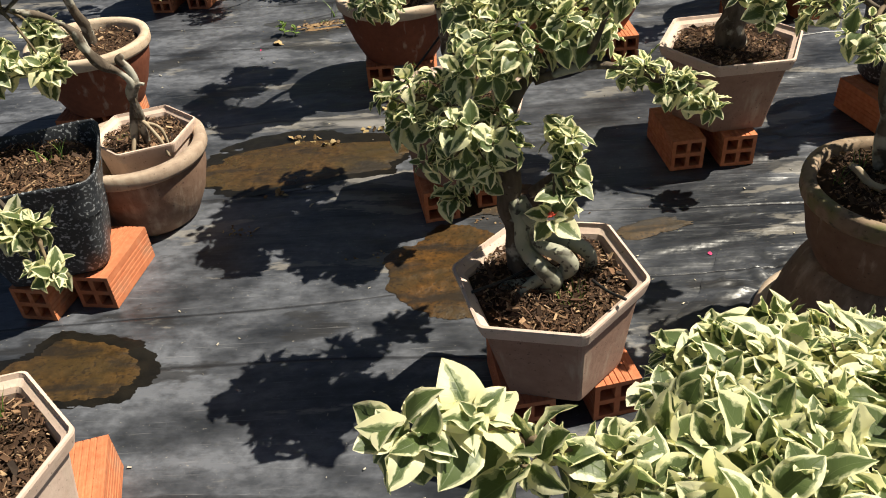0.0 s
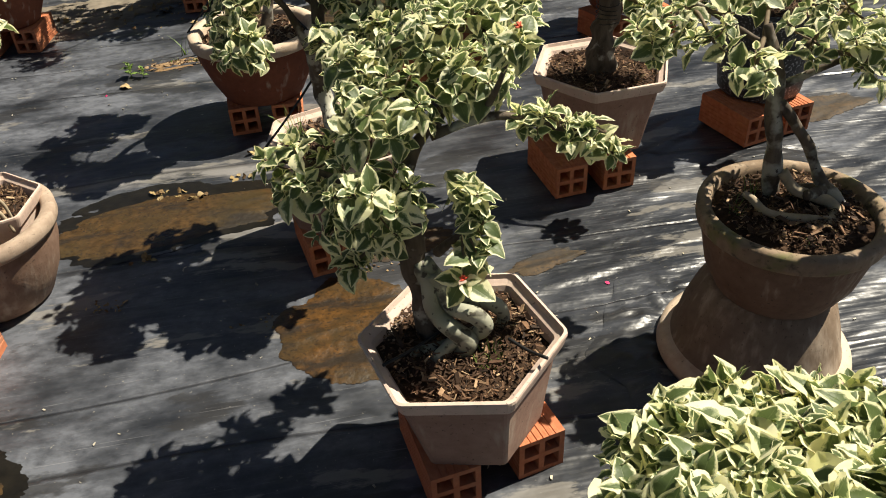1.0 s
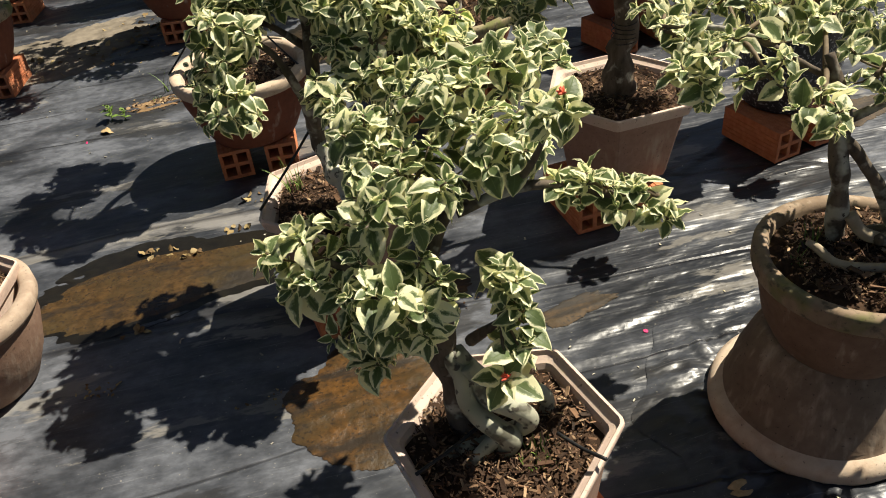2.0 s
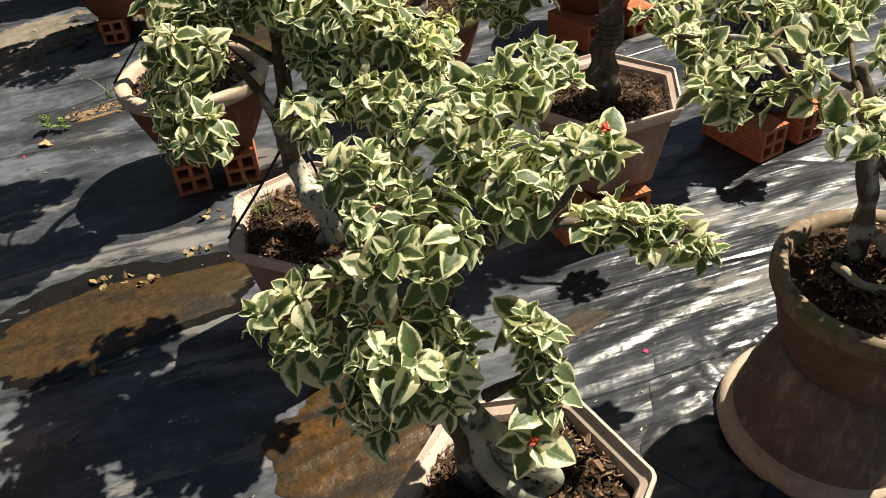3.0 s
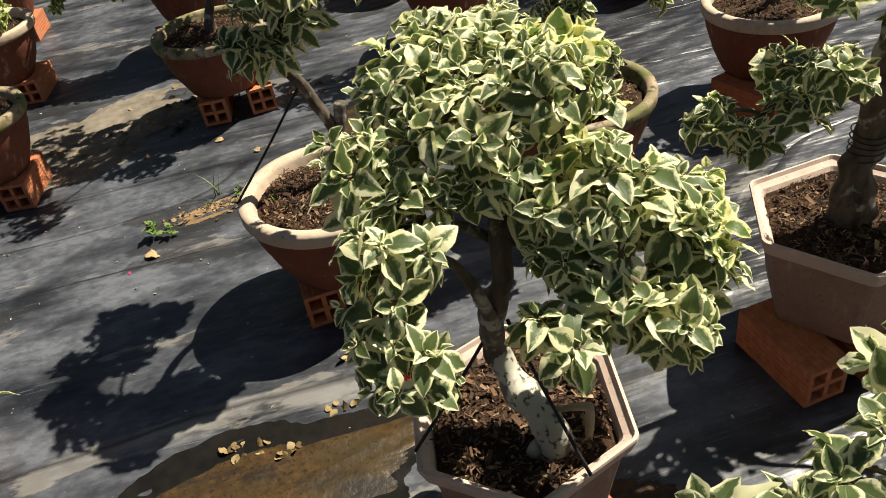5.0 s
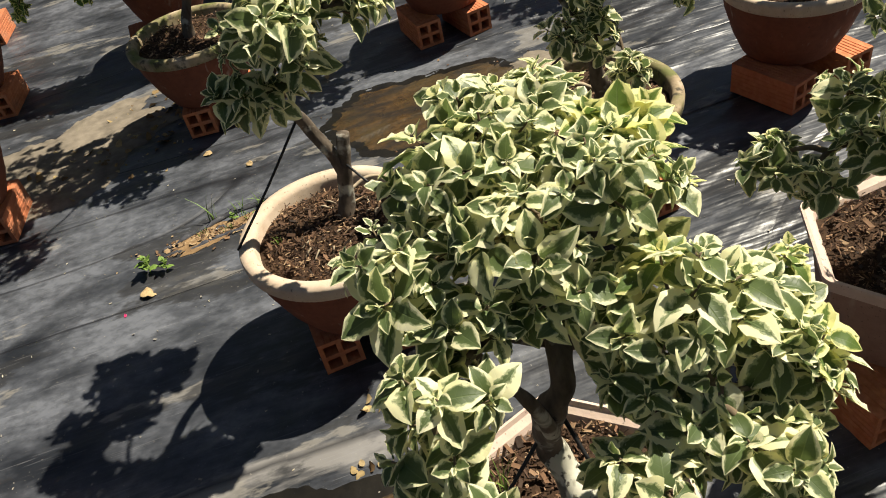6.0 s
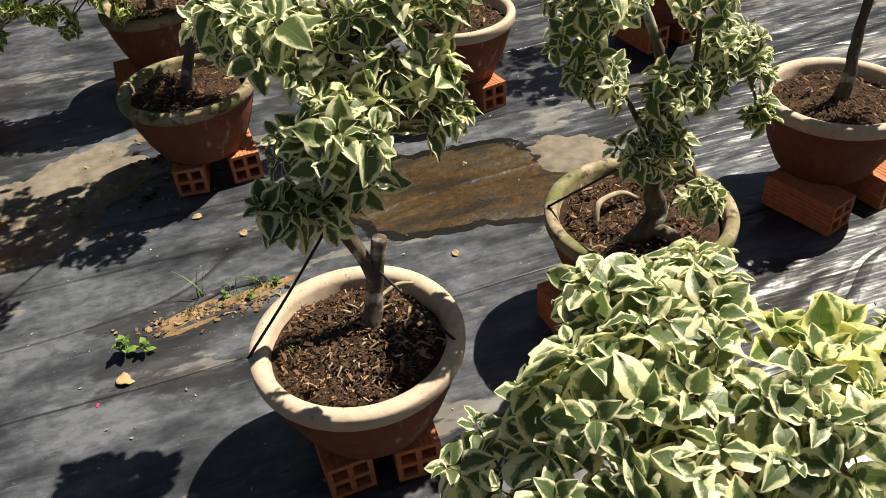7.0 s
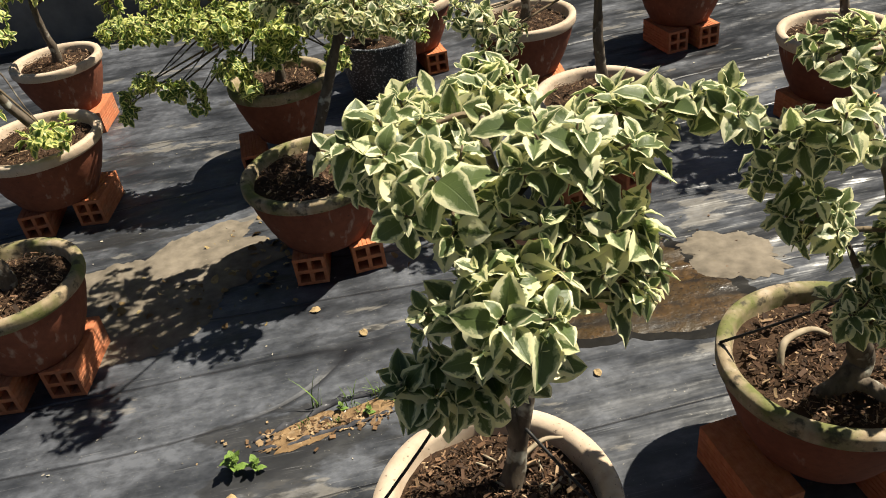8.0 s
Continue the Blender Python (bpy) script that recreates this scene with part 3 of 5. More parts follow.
# ---- pots ----
def round_pot(parent, rng, r, z0, z1, clay=None, rim=None, soil_drop=0.03, chips=240, bottom=0.64, band=0.030, thick=0.026):
    """A turned clay pot with a heavy flat rim, its soil and mulch."""
    clay, rim = clay or TERRACOTTA, rim or RIM_CLAY
    h = z1 - z0
    bm = bmesh.new()
    ri = r - thick
    lathe(bm, [(0.001, z0), (r * bottom * 0.96, z0), (r * bottom, z0 + 0.006), (r * (bottom + 0.14), z0 + h * 0.3), (r * 0.90, z0 + h * 0.62), (r * 0.945, z1 - band - 0.004), (r * 0.94, z1 - band + 0.002)], 56, wob=0.012)
    body = part("pot", bm, clay, parent)
    bm = bmesh.new()
    lathe(bm, [(r * 0.93, z1 - band), (r * 0.985, z1 - band), (r, z1 - band + 0.006), (r * 1.003, z1 - 0.007), (r * 0.99, z1 - 0.001), (r - thick * 0.5, z1 + 0.001), (ri + 0.004, z1 - 0.002), (ri, z1 - 0.010), (ri - 0.012, z1 - 0.09)], 72, wob=0.012)
    part("rim", bm, rim, body, "pale weathered flat rim")
    soil_bed(body, rng, ri - 0.001, z1 - soil_drop, chips)
    return body


def hex_pot(parent, rng, r, z0, z1, turn, soil_drop=0.03, chips=260, clay=None, rim=None):
    """A six-sided cast pot with a double-stepped lip."""
    h = z1 - z0
    bm = bmesh.new()
    lathe(bm, [(0.001, z0 + 0.004), (r * 0.62, z0 + 0.004), (r * 0.64, z0), (r * 0.70, z0), (r * 0.715, z0 + 0.01), (r * 0.80, z0 + h * 0.45), (r * 0.885, z1 - 0.034), (r * 0.90, z1 - 0.026)], 6, turn=turn)
    body = part("pot", bm, clay or HEX_PLASTIC, parent, smooth=False)
    bm = bmesh.new()
    lathe(bm, [(r * 0.885, z1 - 0.030), (r * 0.955, z1 - 0.026), (r * 0.985, z1 - 0.012), (r, z1 - 0.004), (r * 0.995, z1), (r * 0.965, z1 + 0.001), (r * 0.945, z1 - 0.006), (r * 0.90, z1 - 0.010), (r * 0.875, z1 - 0.012), (r * 0.845, z1 - 0.020), (r * 0.80, z1 - 0.085)], 6, turn=turn)
    part("lip", bm, rim or HEX_RIM, body, "stepped pale lip", smooth=False)
    soil_bed(body, rng, r * 0.832, z1 - soil_drop, chips, 24, turn)
    return body


# ---- ground ----
def sheet_height(x, y):
    """The film's creases: long low ridges that run across the beds."""
    s = y - 0.23 * x
    w = noise.noise(Vector((x * 0.9, s * 1.4, 5.0)))
    a = noise.noise(Vector((x * 1.3, s * 13 + w * 2.0, 0.0)))
    b = noise.noise(Vector((x * 2.2, s * 34 + w * 4.0, 9.0)))
    c = noise.noise(Vector((x * 2.0, y * 2.0, 2.0)))
    right = min(max((x - 0.15) * 1.6, 0.0), 1.0)
    d = noise.noise(Vector((x * 9, s * 38, 4.0)))
    ridge = max(0.0, 1 - abs(a) * 5.0)
    return 0.004 * c + 0.0035 * ridge + (0.0012 + 0.0022 * right) * b + 0.0024 * right * d - 0.006


def axis_steps(lo, hi, step, far):
    inner = list(np.arange(lo, hi + step / 2, step))
    left, right, d = [], [], step
    while d < far:
        d *= 1.6
        left.append(lo - d)
        right.append(hi + d)
    return left[::-1] + inner + right


gx, gy = axis_steps(-1.7, 2.0, 0.013, 320.0), axis_steps(0.3, 5.9, 0.011, 320.0)
ground_verts = []
for y in gy:
    for x in gx:
        near_by = -1.75 < x < 2.05 and 0.25 < y < 5.95
        ground_verts.append((x, y, sheet_height(x, y) if near_by else -0.006))
nx = len(gx)
ground_faces = [(j * nx + i, j * nx + i + 1, (j + 1) * nx + i + 1, (j + 1) * nx + i) for j in range(len(gy) - 1) for i in range(nx - 1)]
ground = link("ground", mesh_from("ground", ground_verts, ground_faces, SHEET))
tagged(ground, "creased black plastic mulch film with grey dust", "ground", kind="structure")

wall_mesh = bmesh.new()
for x0, x1 in ((-6.0, -2.0), (-1.998, 2.0), (2.002, 6.0)):
    vs = [wall_mesh.verts.new((x, y, z)) for z in (-0.02, 0.95) for x, y in ((x0, 6.05), (x1, 6.05), (x1, 6.2), (x0, 6.2))]
    for q in ((0, 1, 5, 4), (1, 2, 6, 5), (2, 3, 7, 6), (3, 0, 4, 7), (4, 5, 6, 7)):
        wall_mesh.faces.new([vs[i] for i in q])
tagged(part("wall_north", wall_mesh, CONCRETE, None, smooth=False), "low grey concrete wall behind the beds", "wall", kind="structure")


def puddle(name, cx, cy, rx, ry, turn, seed, material, label, category, rough=0.28, lift=0.0035):
    """A thin sheet of mud with a ragged outline."""
    n, rings = 220, 8
    verts, faces = [(cx, cy, sheet_height(cx, cy) + lift)], []
    ca, sa = math.cos(radians(turn)), math.sin(radians(turn))
    for k in range(1, rings + 1):
        for j in range(n):
            a = j * math.tau / n
            r = 1 + rough * (noise.noise(Vector((math.cos(a) * 1.3, math.sin(a) * 1.3, seed))) * 1.3 + 0.36 * noise.noise(Vector((math.cos(a) * 5, math.sin(a) * 5, seed + 3))) + 0.16 * noise.noise(Vector((math.cos(a) * 15, math.sin(a) * 15, seed + 6))) + 0.07 * noise.noise(Vector((math.cos(a) * 36, math.sin(a) * 36, seed + 9))))
            f = k / rings
            px, py = rx * r * f * math.cos(a), ry * r * f * math.sin(a)
            x, y = cx + px * ca - py * sa, cy + px * sa + py * ca
            verts.append((x, y, sheet_height(x, y) + (lift if k < rings else lift * 0.3)))
    for j in range(n):
        faces.append((0, 1 + j, 1 + (j + 1) % n))
    for k in range(rings - 1):
        for j in range(n):
            a, b = 1 + k * n, 1 + (k + 1) * n
            faces.append((a + j, b + j, b + (j + 1) % n, a + (j + 1) % n))
    return tagged(link(name, mesh_from(name, verts, faces, material)), label, category, kind="structure")


puddle("wet_patch", -0.70, 1.475, 0.172, 0.098, -8, 1.0, WET_FILM, "dark wet film round a mud puddle", "film", 0.28, 0.0015)
puddle("wet_patch", 0.265, 3.41, 0.33, 0.220, -20, 4.0, WET_FILM, "dark wet film round a mud puddle", "film", 0.24, 0.0015)
puddle("mud_patch", -0.705, 1.472, 0.140, 0.078, -10, 1.0, MUD_WET, "drying brown mud puddle on the plastic film", "mud")
puddle("wet_patch", -0.37, 2.21, 0.33, 0.150, 4, 2.0, WET_FILM, "dark wet film round a strip of mud", "film", 0.24, 0.0015)
puddle("mud_patch", -0.37, 2.195, 0.31, 0.105, 6, 2.0, MUD_WET, "long brown strip of dried mud on the film", "mud", 0.24)
puddle("mud_patch", 0.02, 1.72, 0.15, 0.16, 15, 3.0, MUD_ORANGE, "orange-brown mud beside the hexagonal pot", "mud", 0.24)
puddle("mud_patch", 0.265, 3.41, 0.30, 0.195, -20, 4.0, MUD_WET, "brown muddy puddle between two round pots", "mud", 0.24)
puddle("mud_patch", 0.14, 1.97, 0.14, 0.06, 12, 5.0, MUD, "crumbly brown mud round the bricks", "mud", 0.4)
puddle("mud_patch", 0.46, 1.83, 0.10, 0.025, 14, 6.0, MUD, "thin smear of brown mud on the film", "mud", 0.4)
puddle("mud_patch", -0.82, 3.78, 0.34, 0.24, 30, 7.0, MUD_PALE, "pale trampled mud littered with leaves", "mud", 0.4)
puddle("mud_patch", 1.42, 2.32, 0.14, 0.06, 10, 8.0, MUD, "dry mud beside the black pot", "mud", 0.4)
puddle("mud_patch", -0.38, 3.170, 0.15, 0.034, 12, 9.0, SOIL_TAN, "orange soil showing through a torn seam of film", "mud", 0.5)
puddle("mud_patch", 0.63, 3.44, 0.13, 0.085, -25, 10.0, MUD_PALE, "pale dried silt beside the puddle", "mud", 0.45)


# ---- bricks ----
def brick_mesh():
    """A hollow clay brick, 80 x 180 x 80 mm, with four square channels and grooved faces."""
    e = (-0.040, -0.031, -0.005, 0.005, 0.031, 0.040)
    L = 0.09
    verts, faces, index = [], [], {}

    def v(x, y, z):
        key = (round(x, 5), round(y, 5), round(z, 5))
        if key not in index:
            index[key] = len(verts)
            verts.append(key)
        return index[key]

    for i in range(5):
        for j in range(5):
            x0, x1, z0, z1 = e[i], e[i + 1], e[j] + 0.04, e[j + 1] + 0.04
            if i in (1, 3) and j in (1, 3):
                for (xa, za), (xb, zb) in (((x0, z0), (x0, z1)), ((x0, z1), (x1, z1)), ((x1, z1), (x1, z0)), ((x1, z0), (x0, z0))):
                    faces.append((v(xa, -L, za), v(xb, -L, zb), v(xb, L, zb), v(xa, L, za)))
            else:
                faces.append((v(x0, -L, z0), v(x1, -L, z0), v(x1, -L, z1), v(x0, -L, z1)))
                faces.append((v(x0, L, z1), v(x1, L, z1), v(x1, L, z0), v(x0, L, z0)))
    cuts = [-0.040]
    for c in (-0.022, -0.011, 0.0, 0.011, 0.022):
        cuts += [c - 0.0018, c - 0.0008, c + 0.0008, c + 0.0018]
    cuts.append(0.040)
    deep = [0.0] + [0.0, 0.0014, 0.0014, 0.0] * 5 + [0.0]
    for side in range(4):
        pts = []
        for c, d in zip(cuts, deep):
            o = 0.040 - d
            pts.append(((c, o), (o, -c), (-c, -o), (-o, c))[side])
        for a, b in zip(pts, pts[1:]):
            faces.append((v(a[0], -L, a[1] + 0.04), v(b[0], -L, b[1] + 0.04), v(b[0], L, b[1] + 0.04), v(a[0], L, a[1] + 0.04)))
    return mesh_from("brick", verts, faces, BRICK, smooth=False)


BRICK_MESH = brick_mesh()


def brick(x, y, turn=0.0, label="orange hollow clay brick with four holes, under a pot"):
    """A brick whose front end has its middle at x, y."""
    ob = new("brick", BRICK_MESH)
    c, s = math.cos(radians(turn)), math.sin(radians(turn))
    ob.matrix_basis = pose(x - s * 0.09, y + c * 0.09, -0.003, 0, 0, turn)
    return tagged(ob, label, "brick", "bricks under the pots")


for bx, by, bt in ((0.141, 1.262, 8), (0.286, 1.296, 12), (-0.002, 1.898, 10), (0.120, 1.945, 8),
                   (-0.182, 2.597, 4), (-0.064, 2.588, -2), (0.590, 2.057, 6), (0.712, 2.062, 4),
                   (1.133, 2.170, 14), (1.262, 2.200, 10), (-0.719, 1.653, -8), (-0.836, 1.625, -10),
                   (-0.53, 1.055, 15), (-0.68, 1.00, -10), (0.345, 2.72, 6), (0.56, 2.70, 4),
                   (1.037, 2.888, 18), (1.21, 2.92, 10), (-0.38, 3.66, -6), (-0.23, 3.67, 4),
                   (0.360, 3.766, 6), (0.520, 3.755, 12), (-0.945, 3.425, -8), (-1.08, 3.41, -6),
                   (-1.02, 4.185, -8), (-1.17, 4.16, 0), (-1.13, 4.86, -6), (-1.27, 4.86, 4),
                   (-0.52, 4.28, 4), (-0.37, 4.29, -4), (0.36, 4.44, 4), (0.50, 4.45, -4),
                   (1.02, 4.63, 8), (1.14, 4.63, 8), (-1.03, 2.37, 0), (-0.915, 2.41, 6),
                   (0.30, 0.62, 5), (0.44, 0.64, 5), (1.14, 3.885, 8), (1.275, 3.905, 8), (0.02, 4.84, 6), (0.16, 4.84, 6)):
    brick(bx, by, bt)


# ---- potted bonsai trees ----
def bonsai(label, place, seed, group="potted bonsai on the film", turn=0.0, tilt=(0.0, 0.0)):
    return thing("potted_bonsai", place, label, "bonsai", group, turn, tilt), random.Random(seed)


def trunk(tree, base, pts, name="trunk", seg=12, knob=0.14, material=None, label=""):
    b = Vector(base)
    bm = bmesh.new()
    tube(bm, [(x - b.x, y - b.y, z - b.z, r) for x, y, z, r in pts], seg, knob)
    return part(name, bm, material or BARK, tree, label)


def bud(tree, base, at):
    """A cluster of small red bracts."""
    c = Vector(at) - Vector(base)
    bm = bmesh.new()
    r = random.Random(int(at[0] * 1000))
    for i in range(7):
        d = Vector((r.uniform(-1, 1), r.uniform(-1, 1), r.uniform(0.2, 1))).normalized()
        tube(bm, [(*c, 0.0008), (*(c + d * 0.004), 0.0015), (*(c + d * 0.0075), 0.0004)], 5, 0.1, 3)
    part("bud", bm, RED_BUD, tree, "small red flower buds", kind="stuff")


# bonsai in the tilted hexagonal pot, its trunk knotted at the base
B = (0.19, 1.365, 0.078)
t1, rng = bonsai("variegated bonsai with knotted trunk in pinkish hexagonal pot", B, 11, tilt=(0, -4.5))
pot = hex_pot(t1, rng, 0.158, 0.0, 0.182, radians(164), chips=420)
grass_tuft("grass_tuft", pot, rng, 0.032, -0.045, 0.150, 44, 0.034, 0.022)
# The main trunk stands in shade; the darker bark puts that into its colour.
trunk(t1, B, [(0.150, 1.415, 0.225, 0.020), (0.150, 1.420, 0.262, 0.0185), (0.146, 1.425, 0.317, 0.017), (0.145, 1.428, 0.369, 0.0165), (0.150, 1.432, 0.415, 0.016), (0.145, 1.445, 0.46, 0.012), (0.17, 1.465, 0.515, 0.009), (0.20, 1.468, 0.55, 0.007)], "trunk", 18, 0.26, BARK, "fluted main trunk, its shade painted as darker bark")
trunk(t1, B, [(0.150, 1.420, 0.365, 0.012), (0.158, 1.404, 0.338, 0.0125), (0.157, 1.390, 0.305, 0.0125), (0.167, 1.375, 0.286, 0.013), (0.184, 1.356, 0.274, 0.0145), (0.196, 1.346, 0.258, 0.0155), (0.186, 1.350, 0.236, 0.013)], "trunk", 16, 0.12, BARK_KNOT, "grey-green knotted strand of trunk")
trunk(t1, B, [(0.166, 1.404, 0.352, 0.011), (0.176, 1.396, 0.322, 0.011), (0.184, 1.382, 0.301, 0.0115), (0.201, 1.366, 0.300, 0.0125), (0.217, 1.356, 0.294, 0.013), (0.226, 1.352, 0.280, 0.0125), (0.214, 1.358, 0.262, 0.011), (0.196, 1.372, 0.245, 0.010)], "trunk", 16, 0.12, BARK_KNOT, "looped second strand")
trunk(t1, B, [(0.160, 1.415, 0.368, 0.011), (0.176, 1.408, 0.335, 0.011), (0.195, 1.402, 0.306, 0.012), (0.225, 1.397, 0.292, 0.0125), (0.252, 1.392, 0.275, 0.012), (0.262, 1.392, 0.252, 0.0105), (0.255, 1.395, 0.228, 0.009)], "trunk", 16, 0.12, BARK_KNOT, "looped third strand")
trunk(t1, B, [(0.112, 1.372, 0.226, 0.006), (0.125, 1.371, 0.236, 0.009), (0.150, 1.370, 0.238, 0.0095), (0.180, 1.366, 0.244, 0.010)], "root", 12, 0.15, BARK_KNOT)
trunk(t1, B, [(0.132, 1.342, 0.226, 0.006), (0.145, 1.346, 0.240, 0.0085), (0.164, 1.350, 0.252, 0.0095), (0.186, 1.355, 0.262, 0.010)], "root", 12, 0.15, BARK_KNOT)
wire(t1, B, (0.070, 1.335, 0.262), (0.175, 1.385, 0.262))
wire(t1, B, (0.292, 1.265, 0.275), (0.255, 1.335, 0.258))
T = (0.0, 0.0, 0.0)
trunk(t1, T, [(0.01, 0.10, 0.46, 0.008), (0.10, 0.09, 0.475, 0.006), (0.18, 0.07, 0.45, 0.005), (0.24, 0.06, 0.43, 0.003)], "limb", 8)
trunk(t1, T, [(-0.05, 0.06, 0.36, 0.009), (-0.10, 0.05, 0.43, 0.006), (-0.16, 0.10, 0.45, 0.004)], "limb", 8)
trunk(t1, T, [(-0.01, 0.05, 0.30, 0.008), (0.02, 0.02, 0.345, 0.005), (0.025, 0.01, 0.36, 0.003)], "limb", 8)
trunk(t1, T, [(0.02, 0.10, 0.47, 0.006), (0.08, 0.18, 0.52, 0.004), (0.13, 0.24, 0.54, 0.003)], "limb", 8)
trunk(t1, T, [(0.08, 0.09, 0.475, 0.006), (0.10, 0.04, 0.55, 0.004), (0.11, 0.02, 0.60, 0.003)], "limb", 8)
hubs = [(0.20, 1.465, 0.545), (0.37, 1.435, 0.53), (0.43, 1.425, 0.51), (0.03, 1.465, 0.53), (0.09, 1.42, 0.50), (0.19, 1.30, 0.455), (0.30, 1.385, 0.67), (0.13, 1.42, 0.41), (0.215, 1.375, 0.44), (0.30, 1.58, 0.62)]
crown(t1, B, rng, [(0.060, 1.425, 0.385, .020, .018, .014, 3), (0.11, 1.425, 0.425, .03, .03, .02, 4),
                   (0.10, 1.39, 0.50, .085, .06, .06, 16), (0.025, 1.47, 0.52, .06, .06, .055, 12), (0.15, 1.46, 0.585, .08, .06, .05, 14),
                   (0.25, 1.48, 0.60, .08, .06, .05, 14), (0.345, 1.445, 0.54, .04, .03, .022, 6), (0.40, 1.435, 0.512, .032, .022, .018, 5), (0.44, 1.42, 0.492, .018, .016, .014, 2),
                   (0.302, 1.378, 0.685, .022, .02, .014, 5), (0.30, 1.60, 0.64, .06, .05, .03, 7), (0.37, 1.66, 0.62, .05, .04, .03, 6), (0.22, 1.54, 0.645, .08, .05, .04, 9), (0.12, 1.55, 0.62, .06, .05, .04, 7)], hubs, 0.038, near=True)
crown(t1, B, rng, [(0.236, 1.375, 0.445, .014, .014, .012, 2), (0.232, 1.392, 0.478, .020, .020, .016, 3)], [(0.215, 1.375, 0.44)], 0.040, dense=1.0,
      shoots_at=[(0.201, 1.332, 0.386, 0.1, -0.75, 0.65, 0.052, 9), (0.226, 1.352, 0.412, 0.5, -0.3, 0.8, 0.042, 8), (0.240, 1.368, 0.428, 0.6, 0.0, 0.8, 0.040, 8)])
bud(t1, B, (0.201, 1.326, 0.392))
bud(t1, B, (0.31, 1.37, 0.705))

# bonsai with a mottled trunk in a second hexagonal pot
B = (0.05, 2.01, 0.078)
t2, rng = bonsai("umbrella-shaped variegated bonsai in pinkish hexagonal pot", B, 22)
pot = hex_pot(t2, rng, 0.166, 0.0, 0.188, radians(-100), chips=420)
trunk(t2, B, [(0.046, 2.008, 0.322, 0.020), (0.036, 2.026, 0.360, 0.0175), (0.029, 2.022, 0.411, 0.0155), (0.034, 2.004, 0.46, 0.0150), (0.043, 1.990, 0.506, 0.0145), (0.052, 2.005, 0.56, 0.012), (0.05, 2.035, 0.61, 0.009), (0.05, 2.05, 0.66, 0.007)], "trunk", 18, 0.30, label="dark brown fluted upper trunk")
trunk(t2, B, [(0.034, 2.015, 0.40, 0.009), (0.026, 1.992, 0.44, 0.0085), (0.012, 1.975, 0.50, 0.008), (-0.01, 1.965, 0.56, 0.006), (-0.04, 1.95, 0.60, 0.004)], "trunk", 12, 0.25, label="dark side stem twisted round the trunk")
trunk(t2, B, [(0.058, 1.962, 0.215, 0.016), (0.074, 1.944, 0.240, 0.0225), (0.073, 1.938, 0.262, 0.0205), (0.075, 1.943, 0.284, 0.0235), (0.064, 1.966, 0.302, 0.0195), (0.054, 1.986, 0.312, 0.0215), (0.042, 2.014, 0.334, 0.0195), (0.036, 2.026, 0.365, 0.0165)], "trunk", 20, 0.24, BARK_MOTTLED, "pale mottled swollen trunk base")
trunk(t2, B, [(0.098, 1.930, 0.215, 0.010), (0.094, 1.934, 0.245, 0.0135), (0.080, 1.942, 0.262, 0.0125)], "root", 12, 0.15, BARK_MOTTLED)
trunk(t2, B, [(0.040, 1.948, 0.222, 0.009), (0.050, 1.946, 0.246, 0.0125), (0.068, 1.946, 0.260, 0.011)], "root", 12, 0.15, BARK_PALE)
trunk(t2, B, [(0.066, 1.968, 0.292, 0.006), (0.094, 1.958, 0.296, 0.0055), (0.117, 1.949, 0.300, 0.0062), (0.126, 1.944, 0.291, 0.006), (0.115, 1.930, 0.226, 0.005)], "root", 10, 0.15, ROOT, "arched pale root")
trunk(t2, B, [(0.055, 2.03, 0.53, 0.007), (-0.02, 1.99, 0.61, 0.005), (-0.08, 1.94, 0.62, 0.003)], "limb", 8)
trunk(t2, B, [(0.055, 2.03, 0.52, 0.007), (0.10, 1.95, 0.59, 0.005), (0.14, 1.87, 0.58, 0.003)], "limb", 8)
trunk(t2, B, [(0.05, 2.035, 0.60, 0.006), (0.12, 2.03, 0.66, 0.004), (0.19, 2.01, 0.62, 0.003)], "limb", 8)
hubs = [(-0.09, 1.93, 0.61), (0.14, 1.87, 0.57), (0.18, 2.02, 0.61), (0.05, 2.05, 0.67), (-0.03, 2.0, 0.58)]
